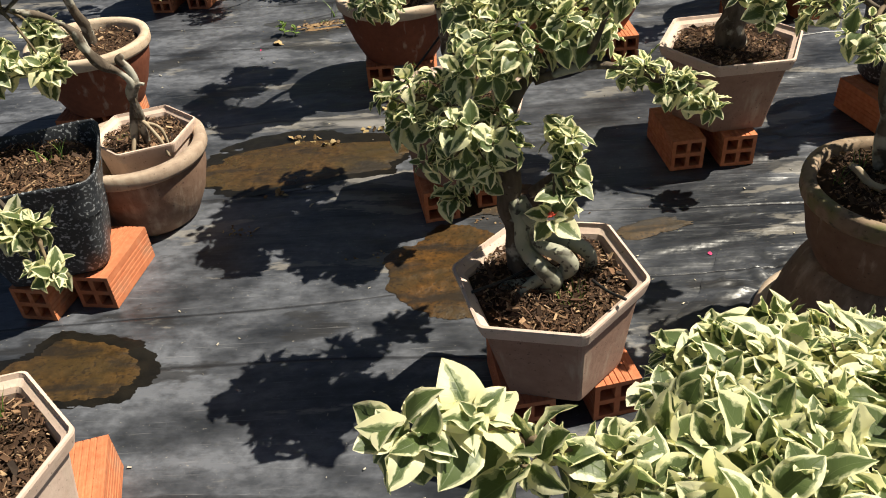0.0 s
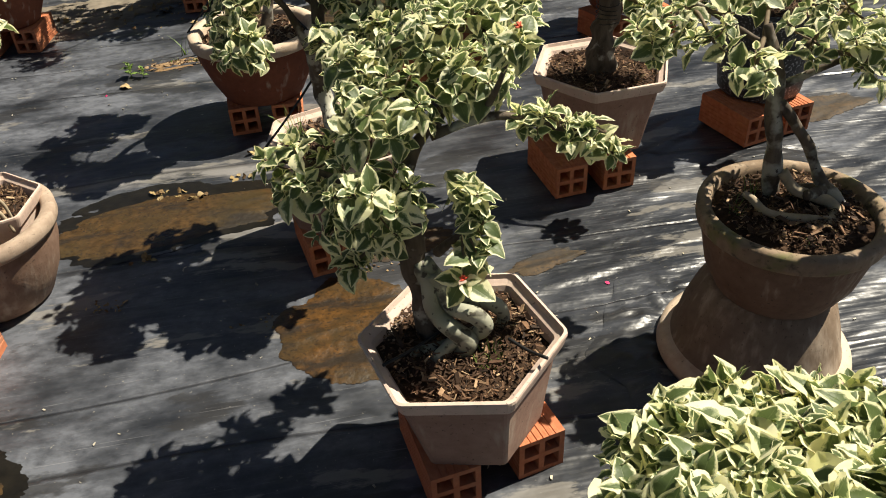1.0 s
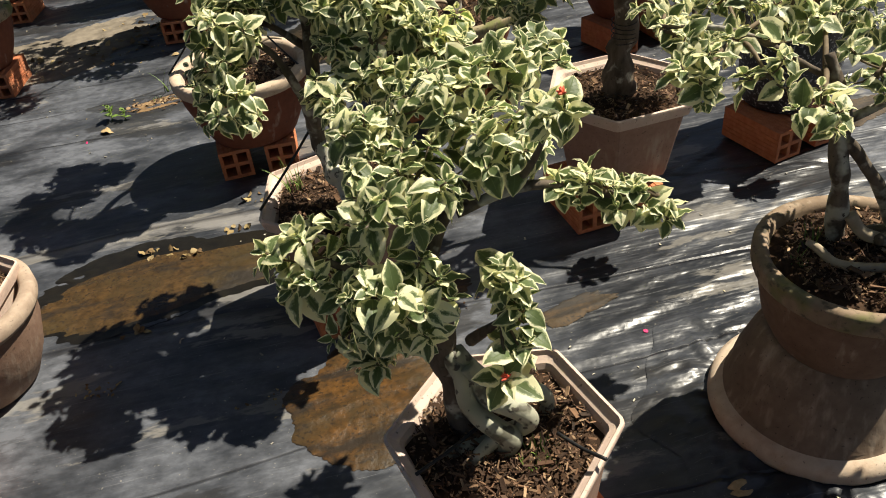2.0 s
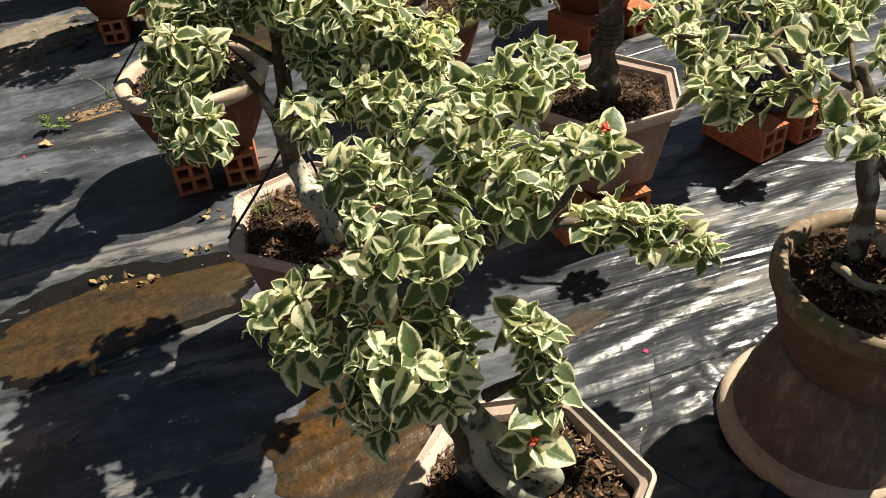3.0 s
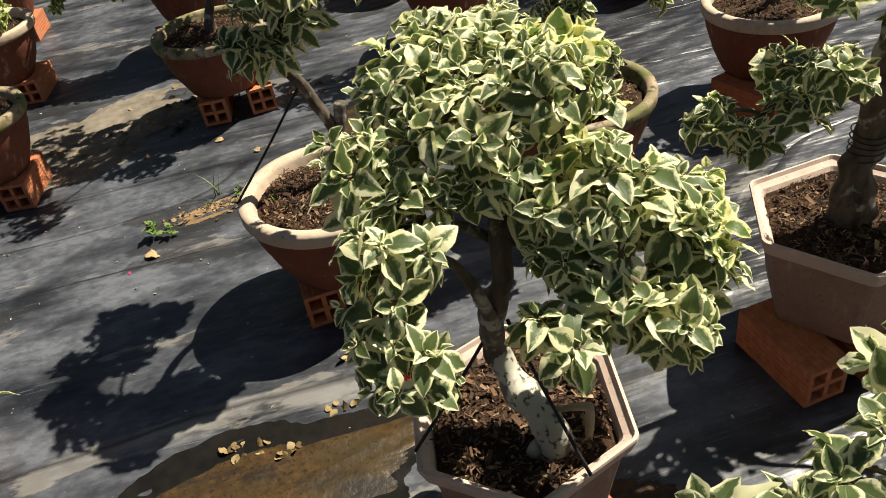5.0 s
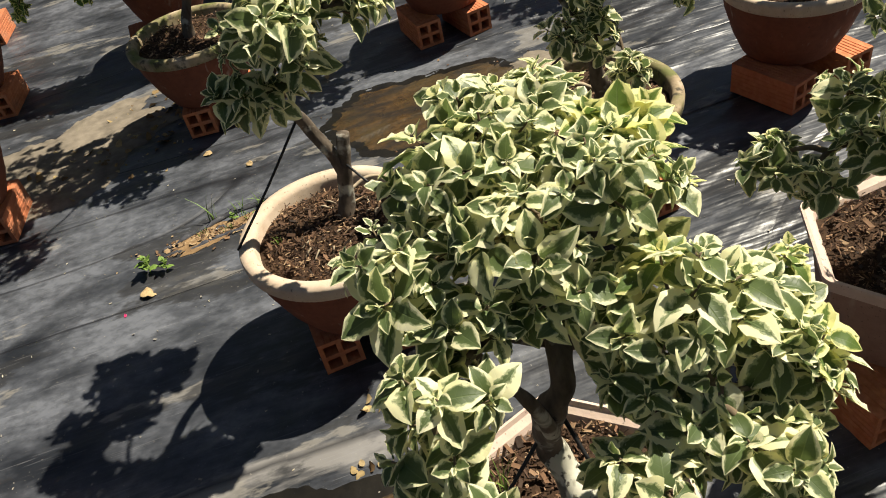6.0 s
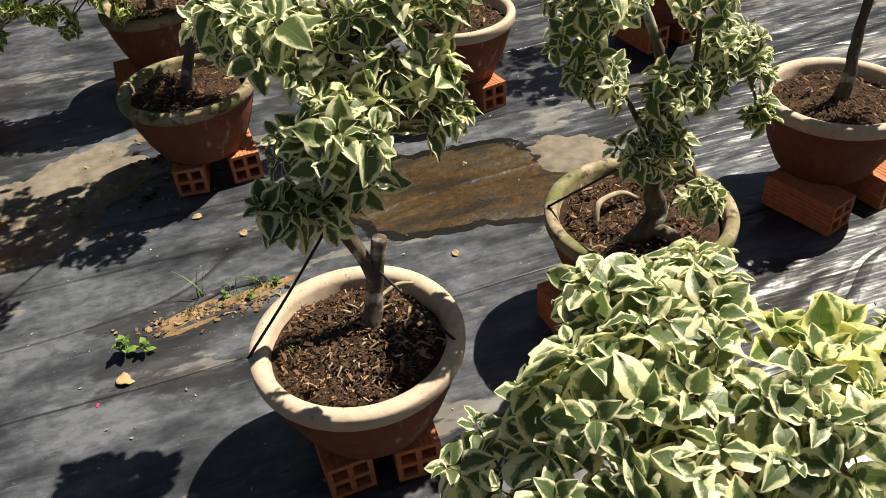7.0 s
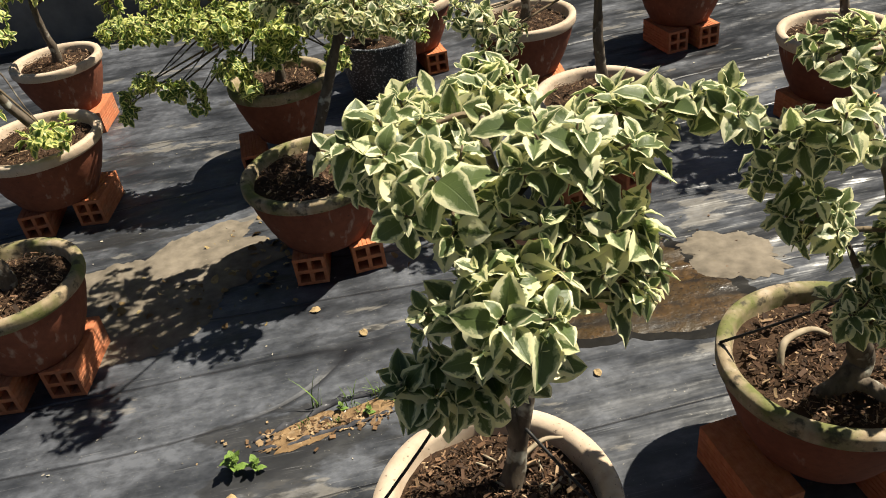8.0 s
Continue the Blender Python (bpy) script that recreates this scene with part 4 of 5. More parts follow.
crown(t2, B, rng, [(0.02, 2.09, 0.725, .08, .06, .045, 14), (0.11, 2.03, 0.725, .075, .06, .045, 13), (-0.06, 2.05, 0.67, .07, .06, .05, 12),
                   (-0.075, 1.94, 0.61, .055, .06, .06, 12), (-0.095, 1.87, 0.53, .045, .04, .05, 8), (0.05, 2.01, 0.715, .07, .05, .025, 8), (0.075, 1.855, 0.525, .05, .04, .035, 7), (0.045, 1.975, 0.66, .045, .035, .03, 6), (0.11, 1.99, 0.60, .05, .05, .05, 8), (0.10, 1.91, 0.575, .04, .04, .04, 6), (-0.035, 1.99, 0.64, .05, .05, .05, 7), (0.16, 2.06, 0.65, .05, .05, .05, 7), (0.13, 1.87, 0.53, .05, .04, .04, 8),
                   (0.13, 1.93, 0.64, .07, .05, .05, 11), (0.16, 1.83, 0.54, .045, .045, .045, 8), (0.21, 1.95, 0.58, .05, .06, .06, 10),
                   (0.17, 1.90, 0.60, .06, .05, .06, 11), (0.22, 1.88, 0.55, .05, .05, .05, 8), (-0.10, 1.91, 0.575, .04, .05, .06, 8), (0.28, 2.0, 0.53, .045, .045, .045, 7), (-0.07, 2.15, 0.59, .06, .05, .06, 9), (0.07, 2.14, 0.65, .08, .05, .06, 8), (0.07, 2.24, 0.672, .04, .032, .02, 6), (0.14, 2.23, 0.675, .045, .035, .02, 7), (0.04, 2.18, 0.735, .05, .04, .02, 6), (0.10, 2.16, 0.735, .05, .045, .02, 7), (0.04, 2.12, 0.74, .05, .04, .02, 6), (-0.02, 2.13, 0.70, .05, .04, .03, 6)], hubs, 0.041, near=True, young=0.05, dense=0.95,
      young_at=[(0.155, 2.065, 0.735, 0.050, 10), (0.185, 2.085, 0.728, 0.048, 9), (0.135, 2.09, 0.740, 0.044, 9), (0.165, 2.03, 0.725, 0.044, 8)])
bud(t2, B, (-0.097, 1.85, 0.535))
wire(t2, B, (-0.100, 1.985, 0.268), (0.035, 2.025, 0.41))
wire(t2, B, (0.095, 1.870, 0.268), (0.050, 2.015, 0.42))
grass_tuft("grass_tuft", t2, rng, -0.08, 0.05, 0.165, 12, 0.075, 0.015)

# leaning bonsai in the round pot with a broad pale rim
B = (-0.118, 2.70, 0.078)
t3, rng = bonsai("leaning variegated bonsai in round terracotta pot", B, 33)
round_pot(t3, rng, 0.178, 0.0, 0.187, chips=520, thick=0.03)
trunk(t3, B, [(-0.082, 2.735, 0.222, 0.022), (-0.080, 2.742, 0.26, 0.016), (-0.068, 2.752, 0.31, 0.0145), (-0.056, 2.758, 0.36, 0.013), (-0.048, 2.760, 0.402, 0.012)], "trunk", 14, 0.3, label="sawn-off upright stump")
trunk(t3, B, [(-0.066, 2.752, 0.325, 0.012), (-0.080, 2.760, 0.37, 0.0125), (-0.112, 2.770, 0.452, 0.0115), (-0.145, 2.73, 0.52, 0.009), (-0.15, 2.66, 0.58, 0.008), (-0.12, 2.61, 0.64, 0.007), (-0.10, 2.61, 0.71, 0.006), (-0.08, 2.64, 0.79, 0.004)], "trunk", 12, 0.16, label="brown leaning trunk")
trunk(t3, B, [(-0.065, 2.745, 0.290, 0.004), (-0.03, 2.76, 0.295, 0.0035), (0.0, 2.765, 0.285, 0.002)], "root", 6, 0.1, ROOT)
trunk(t3, B, [(-0.10, 2.60, 0.69, 0.005), (-0.03, 2.58, 0.71, 0.004), (0.02, 2.575, 0.70, 0.003)], "limb", 8)
trunk(t3, B, [(-0.08, 2.64, 0.78, 0.004), (0.0, 2.69, 0.81, 0.004), (0.10, 2.72, 0.81, 0.003)], "limb", 8)
for k in range(24):
    a = rng.uniform(0, math.tau)
    d = rng.uniform(0.02, 0.115)
    x, y = -0.08 + d * math.cos(a), 2.70 + d * 0.8 * math.sin(a)
    trunk(t3, B, [(x, y, 0.242, 0.0018), (x + 0.012 * math.cos(a + 1), y + 0.012 * math.sin(a + 1), 0.250, 0.0020), (x + 0.028 * math.cos(a + .6), y + 0.028 * math.sin(a + .6), 0.243, 0.0012)], "root", 6, material=ROOT)
hubs = [(-0.14, 2.60, 0.61), (0.02, 2.575, 0.70), (-0.09, 2.60, 0.72), (-0.08, 2.64, 0.79), (0.10, 2.70, 0.82), (-0.06, 2.80, 0.80)]
trunk(t3, B, [(-0.08, 2.64, 0.78, 0.005), (-0.08, 2.73, 0.81, 0.004), (-0.06, 2.82, 0.80, 0.003)], "limb", 8)
crown(t3, B, rng, [(-0.19, 2.60, 0.615, .030, .035, .025, 5), (-0.14, 2.58, 0.61, .025, .03, .02, 4), (-0.10, 2.575, 0.660, .045, .04, .030, 5), (-0.155, 2.60, 0.70, .04, .045, .045, 6), (-0.11, 2.55, 0.725, .075, .05, .05, 11),
                   (-0.02, 2.58, 0.71, .055, .045, .04, 8), (0.035, 2.615, 0.70, .03, .03, .025, 4), (-0.13, 2.65, 0.80, .07, .06, .05, 11), (-0.08, 2.60, 0.765, .06, .05, .035, 9), (0.0, 2.60, 0.755, .05, .04, .03, 6),
                   (-0.02, 2.64, 0.815, .08, .06, .05, 12), (-0.17, 2.74, 0.82, .06, .06, .04, 8), (-0.08, 2.82, 0.80, .06, .06, .035, 8), (-0.15, 2.86, 0.72, .04, .04, .03, 4), (-0.14, 2.92, 0.74, .06, .06, .04, 8), (-0.04, 2.90, 0.78, .06, .06, .035, 8), (-0.20, 2.82, 0.76, .05, .05, .04, 6), (0.06, 2.68, 0.82, .05, .045, .03, 6), (0.12, 2.64, 0.845, .03, .03, .025, 4)], hubs, 0.046, near=True, dense=1.0)
for x, y, z, a in ((0.045, 2.625, 0.705, -0.4), (-0.073, 2.575, 0.775, 1.9), (0.03, 2.605, 0.715, -1.2)):
    ob = new("bract", leaf_mesh(1, BRACT))
    ob.parent = t3
    ob.matrix_basis = leaf_pose(Vector((x, y, z)) - Vector(B), (math.cos(a), math.sin(a), 0.1), (0.1, -0.6, 1), 0.030)
    tagged(ob, label="pinkish withered bract")
wire(t3, B, (-0.296, 2.715, 0.262), (-0.115, 2.768, 0.455))
wire(t3, B, (0.03, 2.625, 0.262), (-0.062, 2.748, 0.35))
grass_tuft("grass_tuft", t3, rng, -0.105, 0.02, 0.165, 8, 0.02, 0.006)

# bonsai in the mossy round pot beyond
B = (0.47, 2.83, 0.078)
t4, rng = bonsai("variegated bonsai in round pot with mossy rim", B, 44)
round_pot(t4, rng, 0.182, 0.0, 0.187, rim=RIM_MOSSY, chips=380)
trunk(t4, B, [(0.41, 2.78, 0.235, 0.012), (0.45, 2.77, 0.262, 0.020), (0.475, 2.78, 0.29, 0.019), (0.455, 2.772, 0.35, 0.014), (0.445, 2.745, 0.44, 0.013), (0.432, 2.712, 0.54, 0.011), (0.41, 2.72, 0.63, 0.009), (0.38, 2.74, 0.72, 0.006)], "trunk", 14, 0.2)
trunk(t4, B, [(0.45, 2.77, 0.265, 0.013), (0.48, 2.74, 0.262, 0.012), (0.50, 2.715, 0.235, 0.007)], "root", 10)
trunk(t4, B, [(0.384, 2.838, 0.232, 0.006), (0.390, 2.852, 0.266, 0.0062), (0.41, 2.868, 0.274, 0.006), (0.46, 2.885, 0.266, 0.005), (0.50, 2.89, 0.238, 0.004)], "root", 8, material=ROOT)
trunk(t4, B, [(0.437, 2.725, 0.50, 0.007), (0.47, 2.725, 0.58, 0.005), (0.47, 2.72, 0.68, 0.004)], "limb", 8)
trunk(t4, B, [(0.462, 2.725, 0.56, 0.005), (0.51, 2.735, 0.60, 0.004), (0.56, 2.74, 0.60, 0.003)], "limb", 8)
trunk(t4, B, [(0.45, 2.76, 0.46, 0.007), (0.38, 2.71, 0.53, 0.005), (0.33, 2.70, 0.62, 0.003)], "limb", 8)
hubs = [(0.56, 2.74, 0.60), (0.47, 2.72, 0.67), (0.33, 2.70, 0.61), (0.38, 2.70, 0.52), (0.38, 2.74, 0.72), (0.46, 2.70, 0.48)]
crown(t4, B, rng, [(0.565, 2.74, 0.615, .04, .04, .035, 7), (0.615, 2.75, 0.545, .024, .024, .03, 4), (0.632, 2.75, 0.475, .020, .020, .03, 4), (0.42, 2.69, 0.475, .03, .03, .05, 5), (0.41, 2.68, 0.60, .05, .035, .045, 7), (0.365, 2.68, 0.50, .04, .035, .045, 7), (0.445, 2.62, 0.43, .03, .03, .04, 5), (0.40, 2.69, 0.56, .035, .035, .03, 4), (0.30, 2.70, 0.63, .045, .045, .05, 8), (0.285, 2.76, 0.70, .05, .055, .05, 9),
                   (0.30, 2.69, 0.755, .05, .045, .035, 8), (0.47, 2.715, 0.715, .045, .045, .04, 7), (0.515, 2.73, 0.61, .035, .04, .05, 6), (0.50, 2.74, 0.55, .03, .035, .03, 4),
                   (0.335, 2.76, 0.815, .05, .05, .03, 8)], hubs, 0.036, near=True, dense=1.1)
wire(t4, B, (0.31, 2.90, 0.266), (0.445, 2.76, 0.45))
wire(t4, B, (0.62, 2.88, 0.266), (0.46, 2.77, 0.44))

# thick-trunked bonsai in the third hexagonal pot
B = (0.70, 2.20, 0.078)
t5, rng = bonsai("thick-trunked variegated bonsai in pinkish hexagonal pot", B, 55)
hex_pot(t5, rng, 0.176, 0.0, 0.188, radians(5), chips=360)
trunk(t5, B, [(0.69, 2.20, 0.22, 0.040), (0.695, 2.20, 0.27, 0.032), (0.70, 2.21, 0.33, 0.028), (0.715, 2.21, 0.40, 0.024), (0.70, 2.20, 0.48, 0.020), (0.68, 2.18, 0.56, 0.014), (0.66, 2.16, 0.64, 0.008)], "trunk", 18, 0.36, label="thick dark trunk bound with rings of wire")
trunk(t5, B, [(0.70, 2.20, 0.46, 0.010), (0.60, 2.20, 0.51, 0.007), (0.50, 2.19, 0.50, 0.004)], "limb", 8)
trunk(t5, B, [(0.69, 2.19, 0.52, 0.009), (0.76, 2.08, 0.50, 0.006), (0.79, 2.02, 0.42, 0.003)], "limb", 8)
for k in range(5):
    bm = bmesh.new()
    loop = [(0.708 - 0.70 + 0.027 * math.cos(a * math.tau / 10), 0.01 + 0.027 * math.sin(a * math.tau / 10), 0.285 + 0.011 * k + 0.002 * math.sin(a + k), 0.0011) for a in range(11)]
    tube(bm, loop, 5, 0.0, 2)
    part("binding_wire", bm, WIRE, t5, "ring of binding wire")
trunk(t5, B, [(0.69, 2.19, 0.53, 0.006), (0.82, 2.22, 0.63, 0.004), (0.98, 2.21, 0.72, 0.002)], "limb", 8)
hubs = [(0.98, 2.21, 0.72), (0.86, 2.22, 0.66), (0.50, 2.19, 0.50), (0.60, 2.20, 0.52), (0.66, 2.16, 0.64), (0.79, 2.02, 0.42), (0.76, 2.09, 0.52)]
crown(t5, B, rng, [(0.44, 2.22, 0.50, .035, .035, .025, 6), (0.47, 2.18, 0.475, .035, .035, .03, 6), (0.53, 2.15, 0.52, .04, .04, .03, 7), (0.56, 2.24, 0.54, .05, .05, .03, 7), (0.55, 2.10, 0.59, .05, .05, .03, 7),
                   (0.80, 2.00, 0.40, .035, .03, .04, 5), (0.70, 2.10, 0.64, .09, .07, .04, 14), (0.62, 2.20, 0.68, .08, .07, .04, 11), (0.80, 2.16, 0.62, .07, .07, .04, 10), (0.90, 2.24, 0.70, .08, .07, .04, 11), (1.0, 2.20, 0.74, .08, .07, .04, 11)], hubs, 0.037, near=True, dense=1.15)

# pot standing on an upturned pot
B = (0.745, 1.475, -0.003)
upturned = thing("upturned_pot", B, "upturned grey-brown clay pot used as a stand", "pot")
bm = bmesh.new()
lathe(bm, [(0.150, 0.036), (0.146, 0.042), (0.137, 0.085), (0.120, 0.135), (0.106, 0.165), (0.096, 0.172), (0.001, 0.172)], 64, wob=0.015)
part("body", bm, CLAY_GREY, upturned)
bm = bmesh.new()
lathe(bm, [(0.140, 0.0), (0.168, 0.0), (0.172, 0.010), (0.168, 0.026), (0.158, 0.034), (0.146, 0.038)], 64, wob=0.015)
part("rim", bm, RIM_CLAY, upturned, "pale chipped rim resting on the film")
ring_verts, ring_faces = [], []
for i in range(12):
    for j in range(110):
        a, f = math.radians(60) + j / 109 * math.radians(230), i / 11
        r = 0.170 + 0.11 * f * (1 + 0.4 * noise.noise(Vector((math.cos(a) * 3, math.sin(a) * 3, 1.0))))
        x, y = 0.745 + r * math.cos(a), 1.475 + r * math.sin(a)
        lift = abs(noise.noise(Vector((x * 26, y * 26, 3.0)))) * 0.020 + abs(noise.noise(Vector((x * 60, y * 60, 8.0)))) * 0.008
        ring_verts.append((x, y, sheet_height(x, y) + 0.0015 + lift * math.sin(math.pi * min(1.0, 0.25 + f * 0.75)) * math.sin(math.pi * j / 109) ** 0.5))
for i in range(11):
    for j in range(109):
        a = i * 110 + j
        ring_faces.append((a, a + 110, a + 111, a + 1))
crumpled = link("crumpled_film", mesh_from("crumpled_film", ring_verts, ring_faces, SHEET))
tagged(crumpled, "shiny crumpled black plastic film round an upturned pot", "film", kind="structure")
B = (0.745, 1.46, 0.169)
t6, rng = bonsai("two-stemmed variegated bonsai in mossy pot on an upturned pot", B, 66)
round_pot(t6, rng, 0.149, 0.0, 0.158, clay=CLAY_BROWN, rim=RIM_BROWN, chips=420, bottom=0.68, thick=0.024, soil_drop=0.016)
trunk(t6, B, [(0.735, 1.512, 0.300, 0.016), (0.728, 1.505, 0.345, 0.0140), (0.718, 1.502, 0.395, 0.0130), (0.710, 1.502, 0.440, 0.0125), (0.704, 1.510, 0.485, 0.0115), (0.706, 1.52, 0.53, 0.0105), (0.698, 1.535, 0.57, 0.009), (0.69, 1.55, 0.60, 0.008)], "trunk", 14, 0.30, BARK_STEM, "brown-grey fluted stem")
trunk(t6, B, [(0.706, 1.506, 0.495, 0.007), (0.724, 1.500, 0.475, 0.0085), (0.744, 1.498, 0.450, 0.009), (0.770, 1.496, 0.414, 0.0095), (0.786, 1.490, 0.380, 0.0095), (0.800, 1.478, 0.348, 0.0105), (0.816, 1.462, 0.336, 0.009), (0.83, 1.45, 0.315, 0.007)], "trunk", 12, 0.25, BARK_STEM, "smooth brown-grey aerial stem")
trunk(t6, B, [(0.732, 1.490, 0.375, 0.009), (0.748, 1.476, 0.350, 0.0085), (0.775, 1.464, 0.338, 0.0085), (0.800, 1.452, 0.330, 0.0085), (0.806, 1.436, 0.322, 0.008), (0.782, 1.418, 0.318, 0.0085), (0.760, 1.408, 0.318, 0.008), (0.742, 1.396, 0.312, 0.005)], "root", 12, 0.2, ROOT, "pale looping surface root")
trunk(t6, B, [(0.664, 1.480, 0.352, 0.005), (0.676, 1.470, 0.345, 0.007), (0.690, 1.448, 0.332, 0.0068), (0.722, 1.430, 0.328, 0.0068), (0.758, 1.420, 0.325, 0.0075), (0.782, 1.418, 0.320, 0.007)], "root", 12, 0.2, ROOT, "pale looping surface root")
trunk(t6, B, [(0.765, 1.50, 0.330, 0.008), (0.80, 1.475, 0.340, 0.010), (0.76, 1.455, 0.346, 0.008)], "root", 8)
trunk(t6, B, [(0.69, 1.55, 0.57, 0.006), (0.60, 1.62, 0.62, 0.004), (0.52, 1.68, 0.62, 0.003)], "limb", 8)
# This limb and its pads, mostly out of view, are added to shade the pot.
trunk(t6, B, [(0.70, 1.53, 0.50, 0.007), (0.83, 1.49, 0.57, 0.004), (0.98, 1.46, 0.62, 0.002)], "limb", 8)
hubs = [(0.98, 1.46, 0.63), (0.69, 1.55, 0.58), (0.52, 1.68, 0.61), (0.60, 1.62, 0.61), (0.74, 1.52, 0.56)]
crown(t6, B, rng, [(0.87, 1.49, 0.605, .05, .05, .03, 8), (0.62, 1.62, 0.61, .05, .05, .03, 6), (0.635, 1.47, 0.575, .045, .04, .035, 7), (0.60, 1.54, 0.59, .04, .04, .04, 6), (0.52, 1.57, 0.59, .03, .03, .045, 7), (0.54, 1.66, 0.60, .035, .045, .04, 8), (0.575, 1.78, 0.60, .05, .05, .04, 10),
                   (0.66, 1.76, 0.61, .07, .06, .04, 11), (0.70, 1.66, 0.62, .07, .06, .04, 11), (0.75, 1.52, 0.58, .055, .05, .04, 9), (0.80, 1.46, 0.57, .05, .045, .04, 8), (0.84, 1.58, 0.60, .07, .07, .05, 10), (0.94, 1.50, 0.64, .07, .06, .04, 10), (1.05, 1.52, 0.66, .07, .06, .04, 10), (0.95, 1.39, 0.64, .06, .05, .04, 8), (1.06, 1.40, 0.66, .06, .05, .04, 8), (0.78, 1.70, 0.61, .06, .06, .05, 8)], hubs, 0.036, near=True, dense=0.7)
grass_tuft("grass_tuft", t6, rng, -0.09, 0.02, 0.138, 10, 0.04, 0.01)
grass_tuft("grass_tuft", t6, rng, -0.05, 0.05, 0.138, 8, 0.06, 0.01)
for k in range(7):
    a, d = rng.uniform(0, math.tau), rng.uniform(0.03, 0.10)
    grass_tuft("grass_tuft", t6, rng, d * math.cos(a), d * math.sin(a), 0.140, 7, 0.018, 0.012)

# shrub that the camera passes over at the start
B = (0.36, 0.72, 0.078)
t7, rng = bonsai("large-leaved variegated shrub close to the path", B, 77)
hex_pot(t7, rng, 0.150, 0.0, 0.182, radians(10), chips=120)
trunk(t7, B, [(0.36, 0.72, 0.22, 0.016), (0.35, 0.73, 0.32, 0.013), (0.34, 0.75, 0.42, 0.010), (0.33, 0.77, 0.50, 0.006)], "trunk", 10)
trunk(t7, B, [(0.34, 0.75, 0.42, 0.007), (0.20, 0.745, 0.54, 0.005), (0.075, 0.738, 0.632, 0.003)], "limb", 8)
trunk(t7, B, [(0.34, 0.75, 0.42, 0.007), (0.33, 0.85, 0.45, 0.005), (0.31, 0.94, 0.465, 0.003)], "limb", 8)
hubs = [(0.33, 0.77, 0.50), (0.09, 0.738, 0.622), (0.20, 0.745, 0.54), (0.31, 0.94, 0.465)]
crown(t7, B, rng, [(0.014, 0.732, 0.648, .012, .010, .006, 2), (0.050, 0.745, 0.640, .012, .010, .006, 2), (0.100, 0.732, 0.622, .022, .02, .010, 3), (0.146, 0.728, 0.600, .035, .025, .015, 5),
                   (0.250, 0.915, 0.455, .03, .03, .025, 6), (0.270, 0.960, 0.460, .03, .025, .02, 5), (0.315, 0.965, 0.465, .045, .035, .02, 9), (0.365, 0.975, 0.470, .045, .035, .02, 9), (0.420, 0.965, 0.470, .045, .04, .02, 9),
                   (0.250, 0.840, 0.520, .04, .04, .022, 8), (0.315, 0.875, 0.520, .055, .05, .022, 11), (0.385, 0.870, 0.525, .06, .05, .022, 11), (0.455, 0.89, 0.515, .05, .06, .03, 9),
                   (0.225, 0.755, 0.580, .05, .04, .02, 8), (0.290, 0.765, 0.585, .05, .045, .02, 9), (0.360, 0.765, 0.585, .055, .05, .022, 10), (0.43, 0.785, 0.570, .06, .06, .03, 9),
                   (0.20, 0.690, 0.600, .05, .04, .018, 6), (0.28, 0.680, 0.600, .05, .045, .02, 7), (0.36, 0.67, 0.590, .06, .05, .022, 8), (0.45, 0.68, 0.57, .06, .05, .03, 7)], hubs, 0.044, near=True, per=8)

# black pot on bricks
B = (1.205, 2.325, 0.078)
t8, rng = bonsai("variegated bonsai in black speckled pot", B, 88)
bm = bmesh.new()
lathe(bm, [(0.001, 0.0), (0.098, 0.0), (0.108, 0.012), (0.120, 0.10), (0.128, 0.215), (0.134, 0.225), (0.136, 0.24), (0.128, 0.242), (0.120, 0.235), (0.115, 0.17)], 40, wob=0.03)
pot = part("pot", bm, BLACK_POT, t8)
soil_bed(pot, rng, 0.118, 0.21, 160)
trunk(t8, B, [(1.20, 2.33, 0.28, 0.014), (1.19, 2.32, 0.38, 0.012), (1.16, 2.29, 0.47, 0.009)], "trunk", 10)
hubs = [(1.16, 2.29, 0.47)]
crown(t8, B, rng, [(1.10, 2.22, 0.44, .06, .05, .04, 8), (1.16, 2.27, 0.50, .08, .07, .04, 12), (1.22, 2.14, 0.33, .04, .03, .07, 7), (1.27, 2.28, 0.48, .08, .06, .04, 9)], hubs, 0.045)

# small bonsai in a hexagonal pot that sits inside a wide round pot
B = (-0.70, 2.0, -0.003)
outer = thing("round_pot", B, "wide brown clay pot holding a smaller hexagonal pot", "pot")
bm = bmesh.new()
lathe(bm, [(0.001, 0.0), (0.098, 0.0), (0.106, 0.006), (0.132, 0.06), (0.148, 0.12), (0.152, 0.163)], 64, wob=0.012)
part("body", bm, terracotta("outer_clay", (0.17, 0.10, 0.07), (0.27, 0.18, 0.13), pale=0.3), outer)
bm = bmesh.new()
lathe(bm, [(0.150, 0.162), (0.160, 0.164), (0.163, 0.172), (0.162, 0.192), (0.155, 0.196), (0.140, 0.195), (0.133, 0.188), (0.125, 0.10), (0.10, 0.03), (0.001, 0.025)], 64, wob=0.012)
part("rim", bm, terracotta("outer_rim", (0.26, 0.19, 0.14), (0.42, 0.33, 0.25), pale=0.5), outer, "weathered grey-brown rim")
B = (-0.683, 2.032, 0.024)
t9, rng = bonsai("small root-over-soil bonsai in pinkish hexagonal inner pot", B, 99)
hex_pot(t9, rng, 0.122, 0.0, 0.186, radians(20), chips=260, clay=HEX_RIM)
grass_tuft('grass_tuft', t9, rng, -0.05, -0.02, 0.155, 12, 0.03, 0.015)
